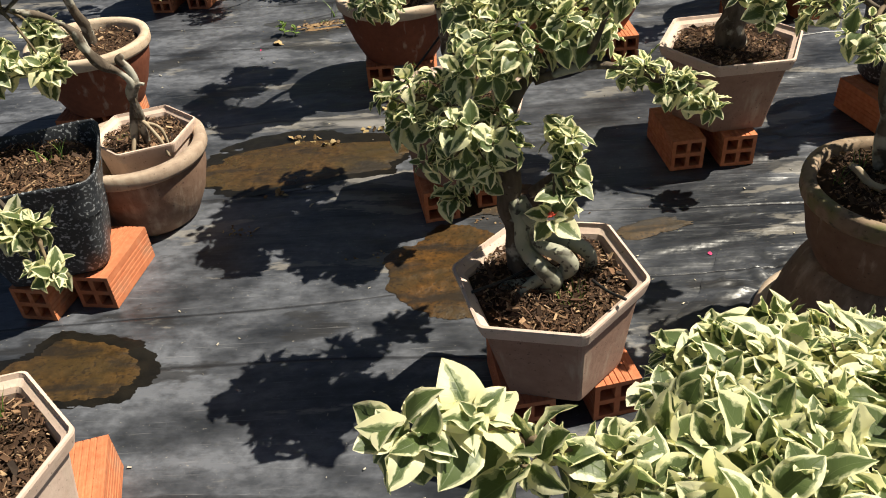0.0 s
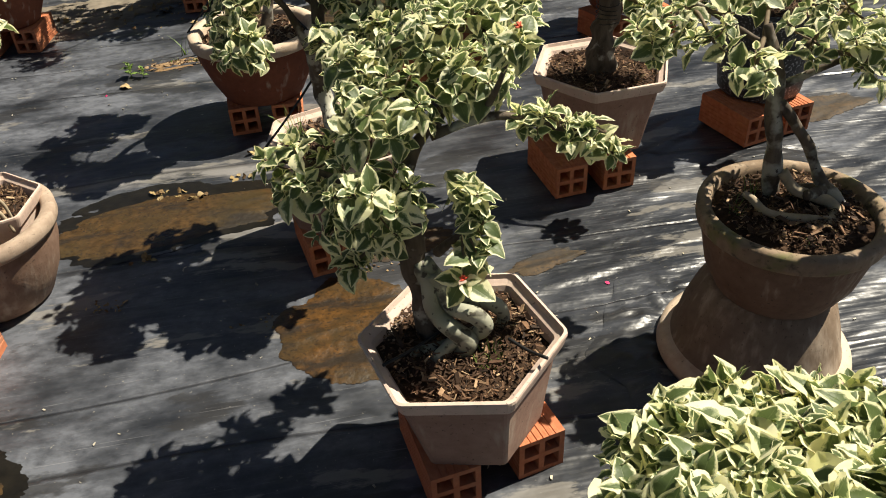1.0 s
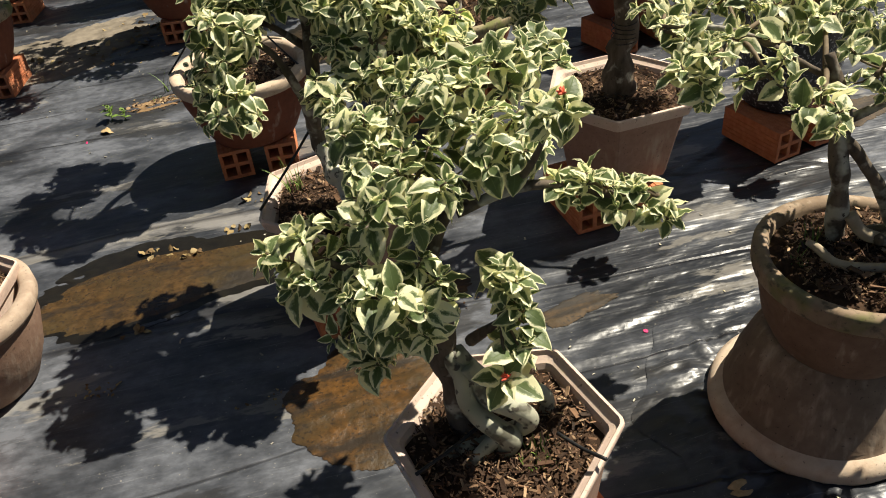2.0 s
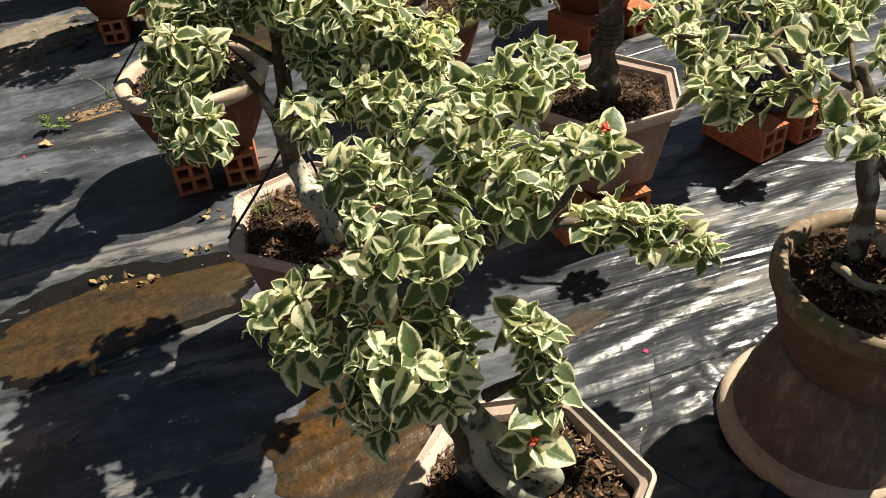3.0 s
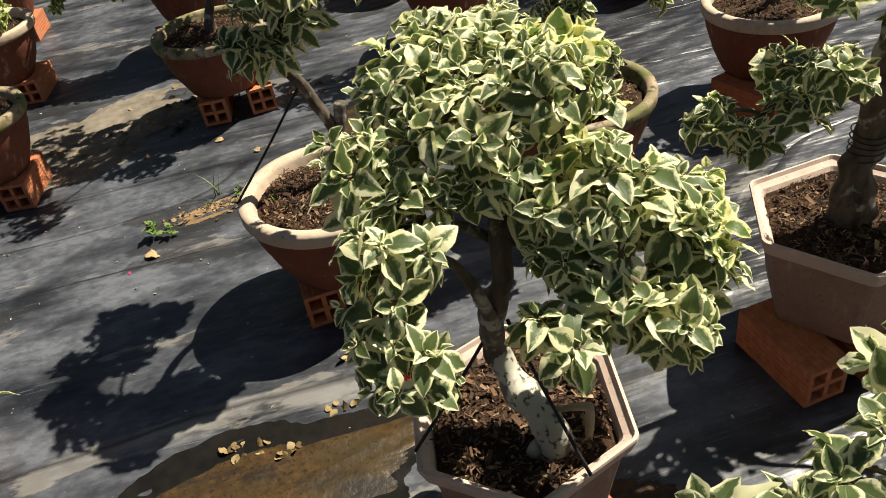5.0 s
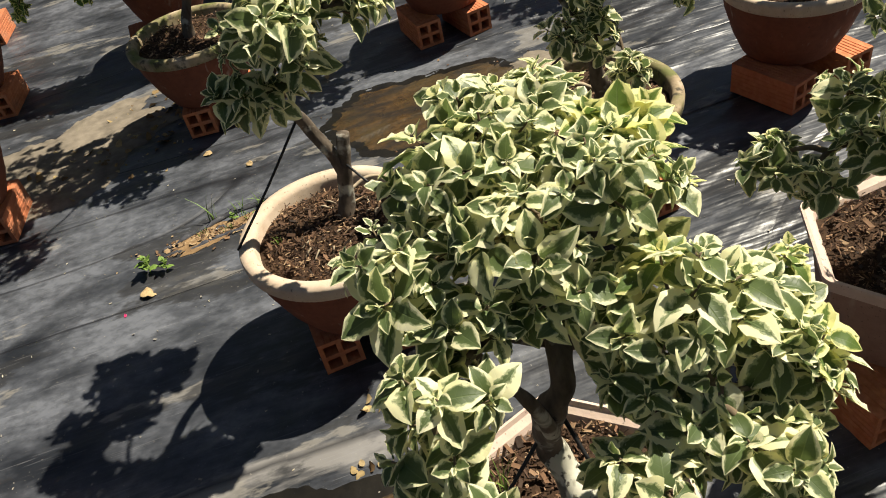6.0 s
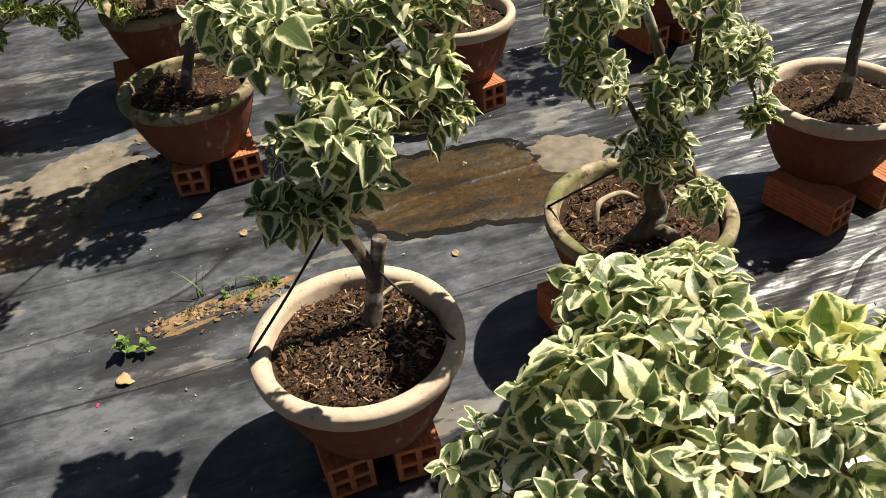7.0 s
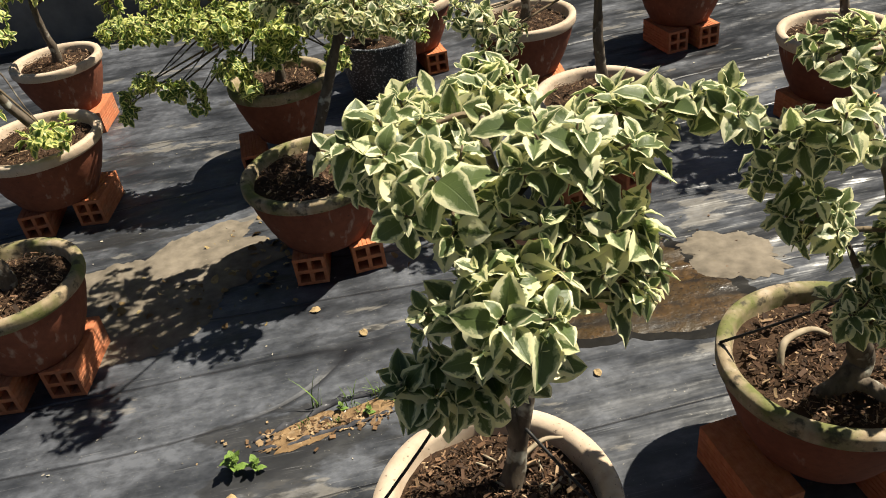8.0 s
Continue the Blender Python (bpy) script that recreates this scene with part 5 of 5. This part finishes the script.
trunk(t9, B, [(-0.692, 1.990, 0.165, 0.010), (-0.684, 1.988, 0.222, 0.0095), (-0.668, 1.986, 0.275, 0.0085), (-0.657, 1.984, 0.315, 0.009), (-0.644, 1.982, 0.345, 0.0095), (-0.648, 1.980, 0.376, 0.0105), (-0.660, 1.978, 0.398, 0.0095), (-0.652, 1.982, 0.410, 0.006)], "trunk", 12, 0.3, BARK_STEM, "pale twisted trunk")
trunk(t9, B, [(-0.668, 2.000, 0.165, 0.009), (-0.664, 1.994, 0.225, 0.0085), (-0.654, 1.982, 0.280, 0.0085), (-0.660, 1.974, 0.322, 0.0085), (-0.648, 1.972, 0.352, 0.009), (-0.664, 1.968, 0.378, 0.009), (-0.680, 1.966, 0.390, 0.009)], "trunk", 12, 0.3, BARK_STEM, "pale twin trunk wound round the first")
trunk(t9, B, [(-0.668, 1.968, 0.380, 0.0095), (-0.692, 1.966, 0.396, 0.0095), (-0.716, 1.964, 0.432, 0.010), (-0.728, 1.966, 0.47, 0.009), (-0.76, 1.95, 0.51, 0.007), (-0.82, 1.90, 0.55, 0.005)], "trunk", 12, 0.4, BARK, "dark gnarled upper trunk")
trunk(t9, B, [(-0.662, 1.990, 0.256, 0.0055), (-0.640, 1.972, 0.245, 0.0045), (-0.615, 1.955, 0.215, 0.004), (-0.604, 1.948, 0.180, 0.003)], "root", 8, material=ROOT)
trunk(t9, B, [(-0.660, 1.992, 0.245, 0.005), (-0.625, 1.992, 0.230, 0.004), (-0.612, 1.985, 0.180, 0.003)], "root", 8, material=ROOT)
trunk(t9, B, [(-0.680, 1.985, 0.225, 0.005), (-0.683, 1.965, 0.205, 0.005), (-0.690, 1.948, 0.175, 0.003)], "root", 8, material=ROOT)
trunk(t9, B, [(-0.648, 1.975, 0.340, 0.006), (-0.632, 1.975, 0.345, 0.005), (-0.622, 1.975, 0.344, 0.0035)], "limb", 8, material=BARK_STEM, label="sawn stub of a branch")
hubs = [(-0.82, 1.90, 0.55)]
trunk(t9, B, [(-0.82, 1.90, 0.54, 0.004), (-0.66, 1.91, 0.64, 0.003), (-0.48, 1.90, 0.66, 0.002)], "limb", 8)
hubs.append((-0.48, 1.90, 0.66))
crown(t9, B, rng, [(-0.755, 1.87, 0.44, .025, .025, .025, 4), (-0.79, 1.96, 0.48, .03, .03, .025, 4), (-0.84, 1.84, 0.47, .04, .04, .04, 6), (-0.47, 1.90, 0.70, .022, .022, .02, 3), (-0.505, 1.90, 0.61, .022, .022, .03, 4), (-0.80, 1.90, 0.64, .06, .06, .04, 7)], hubs, 0.050)

# bonsai in the black speckled planter
B = (-0.80, 1.735, 0.078)
t10, rng = bonsai("variegated bonsai in black speckled square planter", B, 110)
bm = bmesh.new()
rings = []
for r, z in ((0.086, 0.0), (0.098, 0.012), (0.108, 0.07), (0.119, 0.13), (0.130, 0.19), (0.139, 0.222), (0.140, 0.228), (0.138, 0.230), (0.135, 0.226), (0.130, 0.19), (0.126, 0.15)):
    ring = []
    for j in range(40):
        a = j * math.tau / 40
        p = 6.5
        s = (abs(math.cos(a)) ** p + abs(math.sin(a)) ** p) ** (-1 / p)
        w = 1 + 0.05 * noise.noise(Vector((math.cos(a) * 2.5, math.sin(a) * 2.5, z * 12))) + 0.02 * noise.noise(Vector((math.cos(a) * 7, math.sin(a) * 7, z * 30)))
        ring.append(bm.verts.new((r * s * w * math.cos(a + 0.3), r * s * w * math.sin(a + 0.3), z + 0.006 * math.sin(a * 3))))
    rings.append(ring)
bm.faces.new(rings[0][::-1])
for a, b in zip(rings, rings[1:]):
    for j in range(40):
        bm.faces.new((a[j], a[(j + 1) % 40], b[(j + 1) % 40], b[j]))
pot = part("pot", bm, BLACK_POT, t10)
soil_bed(pot, rng, 0.135, 0.195, 420)
grass_tuft("grass_tuft", pot, rng, 0.03, 0.04, 0.20, 14, 0.06, 0.03)
trunk(t10, B, [(-0.83, 1.66, 0.27, 0.016), (-0.86, 1.67, 0.33, 0.015), (-0.87, 1.65, 0.41, 0.012), (-0.86, 1.61, 0.47, 0.008)], "trunk", 12, 0.25, label="pale knobbly trunk")
hubs = [(-0.86, 1.61, 0.47)]
trunk(t10, B, [(-0.86, 1.61, 0.46, 0.006), (-0.74, 1.50, 0.42, 0.005), (-0.62, 1.41, 0.34, 0.003)], "limb", 8)
hubs.append((-0.62, 1.41, 0.34))
crown(t10, B, rng, [(-0.645, 1.43, 0.36, .035, .03, .03, 4), (-0.60, 1.375, 0.315, .02, .02, .015, 3), (-0.90, 1.58, 0.45, .06, .06, .05, 9), (-0.86, 1.66, 0.55, .06, .06, .05, 6)], hubs, 0.052)

# hexagonal pot at the path's start
B = (-0.625, 1.045, 0.078)
t11, rng = bonsai("variegated bonsai in pale hexagonal pot beside the path", B, 121)
pot = hex_pot(t11, rng, 0.162, 0.0, 0.188, radians(15), chips=420, clay=HEX_RIM)
grass_tuft("grass_tuft", pot, rng, 0.03, 0.08, 0.155, 16, 0.06, 0.02)
trunk(t11, B, [(-0.66, 1.04, 0.23, 0.015), (-0.67, 1.03, 0.32, 0.012), (-0.70, 1.01, 0.42, 0.009)], "trunk", 10)
crown(t11, B, rng, [(-0.60, 1.09, 0.33, .025, .03, .03, 3), (-0.70, 1.05, 0.36, .05, .04, .05, 5), (-0.72, 1.00, 0.45, .06, .06, .05, 8)], [(-0.70, 1.01, 0.42)], 0.045)


def far_bonsai(x, y, r, seed, label, pads, z1=0.265, rim=None, leaf=0.036, material=None, young=0.0, lean=(0.0, 0.0), top=0.5, chips=200, near=False, per=7):
    """A bonsai of the farther rows: round clay pot, one bent trunk, limbs to its pads."""
    b = (x, y, 0.078)
    tree, rnd = bonsai(label, b, seed)
    round_pot(tree, rnd, r, 0.0, z1 - 0.078, rim=rim, chips=chips)
    mx, my = x + lean[0] * 0.5, y + lean[1] * 0.5
    tx, ty = x + lean[0], y + lean[1]
    trunk(tree, b, [(x, y, z1 - 0.04, 0.018), (x + 0.01, y, z1 + 0.03, 0.015), (mx, my, (z1 + top) / 2, 0.013), (tx, ty, top, 0.009)], "trunk", 10, 0.22)
    for px, py, pz, *_ in pads:
        trunk(tree, b, [(tx, ty, top - 0.03, 0.004), (tx + (px - tx) * 0.4, ty + (py - ty) * 0.3, max(top, pz) + 0.015, 0.0028), (tx + (px - tx) * 0.75, ty + (py - ty) * 0.8, max(pz, (top + pz) / 2), 0.0019), (px, py, pz, 0.0013)], "limb", 6)
    crown(tree, b, rnd, pads, [(tx, ty, top)], leaf, material, near, per, young)
    return tree


far_bonsai(-0.955, 2.475, 0.165, 131, "bonsai in round terracotta pot by the mud strip", [(-1.05, 2.40, 0.50, .07, .06, .04, 8), (-0.92, 2.40, 0.52, .05, .05, .04, 5)], top=0.46, lean=(0.0, -0.04))
far_bonsai(1.10, 3.05, 0.174, 132, "bonsai in round terracotta pot on two bricks", [(1.08, 3.02, 0.64, .10, .07, .05, 14), (1.2, 3.0, 0.55, .08, .08, .05, 10)], lean=(0.03, 0.02), top=0.52)
# The high pads (z above 0.8) are unseen, added to dapple the ground leftward.
far_bonsai(-0.325, 3.775, 0.178, 133, "bonsai in round terracotta pot near the leaf litter", [(-0.20, 3.76, 0.66, .09, .09, .04, 18), (-0.08, 3.72, 0.62, .09, .07, .04, 14), (-0.30, 3.86, 0.66, .08, .08, .04, 14), (-0.16, 3.62, 0.68, .09, .06, .04, 14), (-0.10, 3.92, 0.72, .10, .08, .04, 16), (-0.26, 3.70, 0.78, .09, .08, .04, 14), (-0.08, 3.80, 0.82, .09, .08, .04, 14), (-0.42, 3.62, 0.84, .10, .09, .04, 16), (-0.44, 3.84, 0.88, .11, .09, .04, 16), (-0.30, 3.98, 0.92, .11, .09, .04, 14), (-0.56, 3.72, 0.92, .09, .09, .04, 13), (-0.30, 3.50, 0.90, .09, .08, .04, 13), (-0.36, 3.68, 1.02, .12, .10, .05, 18), (-0.24, 3.85, 1.05, .13, .11, .05, 20), (-0.08, 3.80, 1.05, .12, .11, .05, 20), (0.10, 3.86, 1.05, .12, .11, .05, 20)], lean=(0.13, 0.02), top=0.58, rim=RIM_MOSSY)
far_bonsai(0.455, 3.89, 0.175, 134, "bonsai in round terracotta pot behind the puddle", [(0.40, 3.86, 0.64, .10, .08, .05, 12), (0.54, 3.9, 0.62, .09, .08, .05, 11), (0.30, 3.92, 0.68, .08, .08, .04, 8), (0.46, 3.80, 0.74, .10, .07, .04, 10), (0.18, 3.80, 0.50, .06, .05, .06, 9), (0.11, 3.82, 0.56, .05, .05, .04, 7)], top=0.56)
far_bonsai(-1.005, 3.53, 0.165, 135, "bonsai in round pot with mossy rim on bricks", [(-1.10, 3.50, 0.60, .09, .08, .05, 12), (-1.0, 3.6, 0.68, .08, .07, .05, 8), (-1.12, 3.62, 0.72, .09, .08, .05, 9)], lean=(-0.06, 0.0), top=0.52, rim=RIM_MOSSY)
far_bonsai(-1.11, 4.28, 0.185, 136, "lime-variegated bonsai in round terracotta pot", [(-1.0, 4.10, 0.34, .08, .05, .03, 9), (-1.20, 4.15, 0.42, .09, .07, .05, 12), (-1.15, 4.30, 0.58, .10, .09, .05, 12), (-1.28, 4.28, 0.55, .08, .08, .05, 9)], top=0.48, lean=(-0.06, -0.02), leaf=0.04, material=LEAF_LIME)
far_bonsai(-1.20, 4.97, 0.160, 137, "lime-variegated bonsai in tall terracotta pot", [(-1.25, 4.95, 0.52, .12, .09, .05, 14), (-1.08, 4.92, 0.56, .08, .05, .04, 8), (-0.93, 4.9, 0.45, .03, .03, .06, 5)], top=0.48, leaf=0.038, material=LEAF_LIME)
far_bonsai(-0.40, 4.41, 0.160, 138, "broad lime-leaved bonsai with spreading crown", [(-0.80, 4.42, 0.48, .09, .07, .04, 26), (-0.66, 4.32, 0.51, .12, .09, .04, 44), (-0.50, 4.28, 0.50, .13, .10, .05, 54), (-0.33, 4.27, 0.47, .13, .10, .05, 54), (-0.17, 4.28, 0.46, .12, .09, .05, 44), (-0.05, 4.30, 0.44, .09, .08, .06, 30), (-0.60, 4.38, 0.57, .12, .09, .04, 28), (-0.40, 4.36, 0.59, .12, .09, .04, 30), (-0.20, 4.36, 0.56, .12, .09, .04, 28), (-0.03, 4.36, 0.52, .09, .08, .04, 20),
            (0.04, 4.30, 0.38, .04, .04, .06, 10), (-0.83, 4.27, 0.31, .03, .03, .05, 7), (-0.76, 4.25, 0.37, .04, .04, .04, 8), (-0.68, 4.22, 0.35, .04, .03, .03, 7), (-0.62, 4.20, 0.32, .03, .03, .05, 7), (-0.50, 4.20, 0.39, .06, .05, .04, 16), (-0.46, 4.17, 0.34, .03, .03, .03, 6), (-0.36, 4.22, 0.41, .08, .05, .04, 18), (-0.20, 4.20, 0.38, .04, .04, .05, 10)], top=0.44, leaf=0.028, material=LEAF_LIME, per=8, rim=RIM_MOSSY)
far_bonsai(0.43, 4.56, 0.175, 139, "bonsai in round terracotta pot in the far row", [(0.32, 4.50, 0.58, .10, .08, .05, 12), (0.48, 4.55, 0.66, .09, .08, .05, 10)], top=0.50)
far_bonsai(1.08, 4.76, 0.170, 140, "bonsai in dark terracotta pot in the far row", [(1.05, 4.70, 0.52, .10, .08, .05, 12), (1.2, 4.72, 0.46, .08, .07, .05, 9)], top=0.46)
# Upper tier at z 0.92-0.95: extra foliage out of view, there to cast dappled shade.
far_bonsai(1.21, 4.0, 0.168, 141, "bonsai in round terracotta pot of the outer bed", [(1.12, 3.92, 0.56, .10, .08, .05, 12), (1.28, 3.98, 0.6, .10, .08, .05, 12), (1.28, 3.98, 0.92, .12, .10, .05, 13), (1.40, 4.02, 0.95, .12, .10, .05, 12), (1.34, 4.20, 0.95, .12, .10, .05, 11)], top=0.48)
far_bonsai(0.09, 4.96, 0.165, 142, "bonsai in terracotta pot before the wall", [(0.05, 4.95, 0.58, .10, .08, .05, 10), (0.2, 4.95, 0.55, .09, .08, .05, 9)], top=0.48)


B = (-0.06, 4.72, -0.003)
t20, rng = bonsai("bonsai in low black pot behind the lime crown", B, 143)
bm = bmesh.new()
lathe(bm, [(0.001, 0.0), (0.10, 0.0), (0.112, 0.012), (0.128, 0.12), (0.138, 0.215), (0.142, 0.23), (0.134, 0.232), (0.122, 0.16)], 40, wob=0.02)
pot = part("pot", bm, BLACK_POT, t20)
soil_bed(pot, rng, 0.124, 0.20, 60)
trunk(t20, B, [(-0.06, 4.72, 0.19, 0.014), (-0.05, 4.73, 0.33, 0.011), (-0.03, 4.75, 0.46, 0.008)], "trunk", 8)
crown(t20, B, rng, [(-0.05, 4.76, 0.52, .10, .08, .05, 10), (0.05, 4.78, 0.50, .07, .07, .05, 7)], [(-0.03, 4.75, 0.46)], 0.038)

# ---- litter ----
def fallen(name, x, y, size, turn, material, label, category, pattern=1):
    v, f, uv = PATTERNS[pattern]
    me = mesh_from(name, [tuple(p) for p in v], [tuple(q) for q in f.tolist()], material, uv)
    ob = new(name, me)
    ob.matrix_basis = pose(x, y, sheet_height(x, y) + size * 0.10, 4, -10, turn) @ Matrix.Diagonal((size, size, size, 1))
    ob.modifiers.new("thickness", "SOLIDIFY").thickness = 0.02
    return tagged(ob, label, category)


for x, y, s, a in ((-0.27, 3.42, 0.030, 30), (-0.37, 3.55, 0.030, 80), (0.19, 3.137, 0.026, 10), (0.56, 1.35, 0.045, 80), (0.34, 3.50, 0.022, 40), (-0.668, 1.909, 0.026, 70)):
    fallen("fallen_leaf", x, y, s, a, DRY_LEAF, "curled dry brown leaf fallen on the ground", "leaf", 2)
for x, y, a in ((-0.62, 2.972, 20), (0.562, 1.721, 60)):
    fallen("fallen_petal", x, y, 0.011, a, PETAL, "tiny magenta petal fallen on the film", "petal", 3)

lr = random.Random(7)


def heap(cx, cy, sx, sy, count, small, large, material, label):
    ob = scatter_chips("leaf_litter", None, lr, count, lambda: (lr.gauss(cx, sx), lr.gauss(cy, sy)), sheet_height, small, large, material, 0.3, 0.001, 0.7, 0.07)
    return tagged(ob, label, "litter", kind="stuff")


def dead_leaves(cx, cy, sx, sy, count, small, large, label):
    """Curled dry leaves and torn scraps of leaves lying on the film."""
    leaves = []
    for i in range(count):
        x, y = lr.gauss(cx, sx), lr.gauss(cy, sy)
        size, a = lr.uniform(small, large), lr.uniform(0, math.tau)
        way = Vector((math.cos(a), math.sin(a), lr.uniform(-0.15, 0.25)))
        up = Vector((lr.uniform(-.7, .7), lr.uniform(-.7, .7), 1.0 if lr.random() < 0.6 else -1.0))
        leaves.append((lr.randrange(len(PATTERNS)), leaf_pose((x, y, sheet_height(x, y) + size * 0.16), way, up, size)))
    return tagged(joined_leaves("leaf_litter", leaves, LITTER, None), label, "litter")


dead_leaves(-0.66, 3.70, 0.16, 0.09, 80, 0.010, 0.030, "scattered dry yellow leaves on trampled mud")
fallen("fallen_leaf", -0.585, 3.02, 0.052, -75, DRY_LEAF, "crumpled pale dry leaf on the film", "leaf", 1)
dead_leaves(-0.45, 3.90, 0.12, 0.06, 60, 0.010, 0.030, "dry yellow leaves beside a round pot")
dead_leaves(-0.10, 3.75, 0.06, 0.03, 20, 0.012, 0.025, "dry leaves beside the bricks")
heap(-0.38, 3.168, 0.075, 0.016, 320, 0.004, 0.016, CLODS, "brown clods and debris in a torn seam of film")
for hx, hy in ((-0.34, 2.31), (-0.20, 2.355), (-0.155, 2.48), (-0.43, 2.05), (-0.30, 2.29), (-0.40, 2.33)):
    dead_leaves(hx, hy, 0.014, 0.008, 6, 0.012, 0.024, "yellow leaf scraps on the film")
dead_leaves(-0.05, 2.42, 0.014, 0.010, 10, 0.012, 0.026, "brown leaf scraps on the film")
dead_leaves(-0.10, 1.76, 0.05, 0.02, 50, 0.003, 0.009, "brown scraps on the mud")
dead_leaves(-0.47, 1.90, 0.02, 0.012, 30, 0.004, 0.010, "brown scraps on the film")
heap(0.30, 3.45, 0.16, 0.08, 110, 0.004, 0.010, CHIPS, "dark crumbs floating on the muddy puddle")
heap(0.14, 1.93, 0.06, 0.03, 120, 0.003, 0.008, CLODS, "crumbs of soil round the bricks")
scraps = scatter_chips("pale_specks", None, lr, 420, lambda: (lr.uniform(-1.3, 1.4), lr.uniform(1.0, 4.6)), sheet_height, 0.003, 0.008, SPECKS, 0.2, 0.0005)
tagged(scraps, "pale straw specks strewn over the film", "litter", kind="stuff")


def weed(x, y, size, seed, label):
    r = random.Random(seed)
    tree = thing("weed", (x, y, sheet_height(x, y)), label, "weed")
    bm = bmesh.new()
    tube(bm, [(0, 0, -0.004, 0.0015), (0.002, 0, size * 0.7, 0.0012), (0.0, 0.003, size * 1.5, 0.001)], 5, 0.0, 2)
    part("stem", bm, GRASS, tree)
    for k in range(8):
        a, z = k * 2.4, size * (0.3 + 0.15 * k)
        way = Vector((math.cos(a), math.sin(a), 0.35 + 0.12 * k))
        ob = new("leaf", leaf_mesh(k % 5, GRASS))
        ob.parent = tree
        ob.matrix_basis = leaf_pose((0, 0, z), way, (0, 0, 1), size * r.uniform(0.8, 1.15) * (1 - 0.05 * k))
    return tree


weed(-0.56, 3.10, 0.034, 3, "small bright green seedling growing through the film")
for x, y, n in ((-0.29, 3.175, 5), (-0.345, 3.20, 6), (-0.225, 3.205, 7)):
    weed(x, y, 0.015, n, "tiny green weed growing in the torn seam")
weed(-0.52, 3.09, 0.024, 4, "small bright green seedling growing through the film")
def film_flap(pts, width, seed):
    """A torn edge of the film, curled up along the seam."""
    r = random.Random(seed)
    verts, faces = [], []
    path = smooth_path([(x, y, 0.0, 0.0) for x, y in pts], 8)
    for i, p in enumerate(path):
        w = width * (0.5 + noise.noise(Vector((i * 0.37, seed, 0.0))) * 0.6) * math.sin(math.pi * (i + 0.5) / len(path)) ** 0.4
        lean = 0.5 + 0.7 * noise.noise(Vector((i * 0.23, seed + 5, 1.0)))
        for k in range(4):
            f = k / 3
            z = sheet_height(p[0], p[1]) + 0.001 + abs(w) * f * (0.55 + 0.3 * lean) + 0.002 * r.random() * f
            verts.append((p[0] + 0.3 * w * f * lean, p[1] + w * f * f * (0.6 + lean), z))
    for i in range(len(path) - 1):
        for k in range(3):
            a = i * 4 + k
            faces.append((a, a + 4, a + 5, a + 1))
    ob = link("film_flap", mesh_from("film_flap", verts, faces, TORN))
    ob.modifiers.new("thickness", "SOLIDIFY").thickness = 0.0006
    return tagged(ob, "torn curled edge of black plastic film", "film")


film_flap([(-0.53, 3.165), (-0.46, 3.185), (-0.40, 3.205), (-0.34, 3.225), (-0.27, 3.225), (-0.20, 3.215)], 0.022, 1)
film_flap([(-0.53, 3.140), (-0.46, 3.135), (-0.40, 3.145), (-0.33, 3.150), (-0.27, 3.160), (-0.22, 3.170)], 0.014, 2)
film_flap([(-0.41, 3.155), (-0.385, 3.18), (-0.36, 3.172), (-0.335, 3.195)], 0.012, 3)
for x, y, n, h in ((-0.33, 3.22, 14, 0.04), (-0.27, 3.22, 16, 0.05), (-0.36, 3.17, 14, 0.022), (-0.42, 3.18, 12, 0.018), (-0.30, 3.19, 18, 0.02), (-0.24, 3.20, 16, 0.03), (-0.39, 3.23, 5, 0.09)):
    tuft = thing("grass_clump", (x, y, sheet_height(x, y)), "thin green grass in a torn seam", "grass")
    grass_tuft("grass_tuft", tuft, lr, 0, 0, 0, n, h, 0.015)
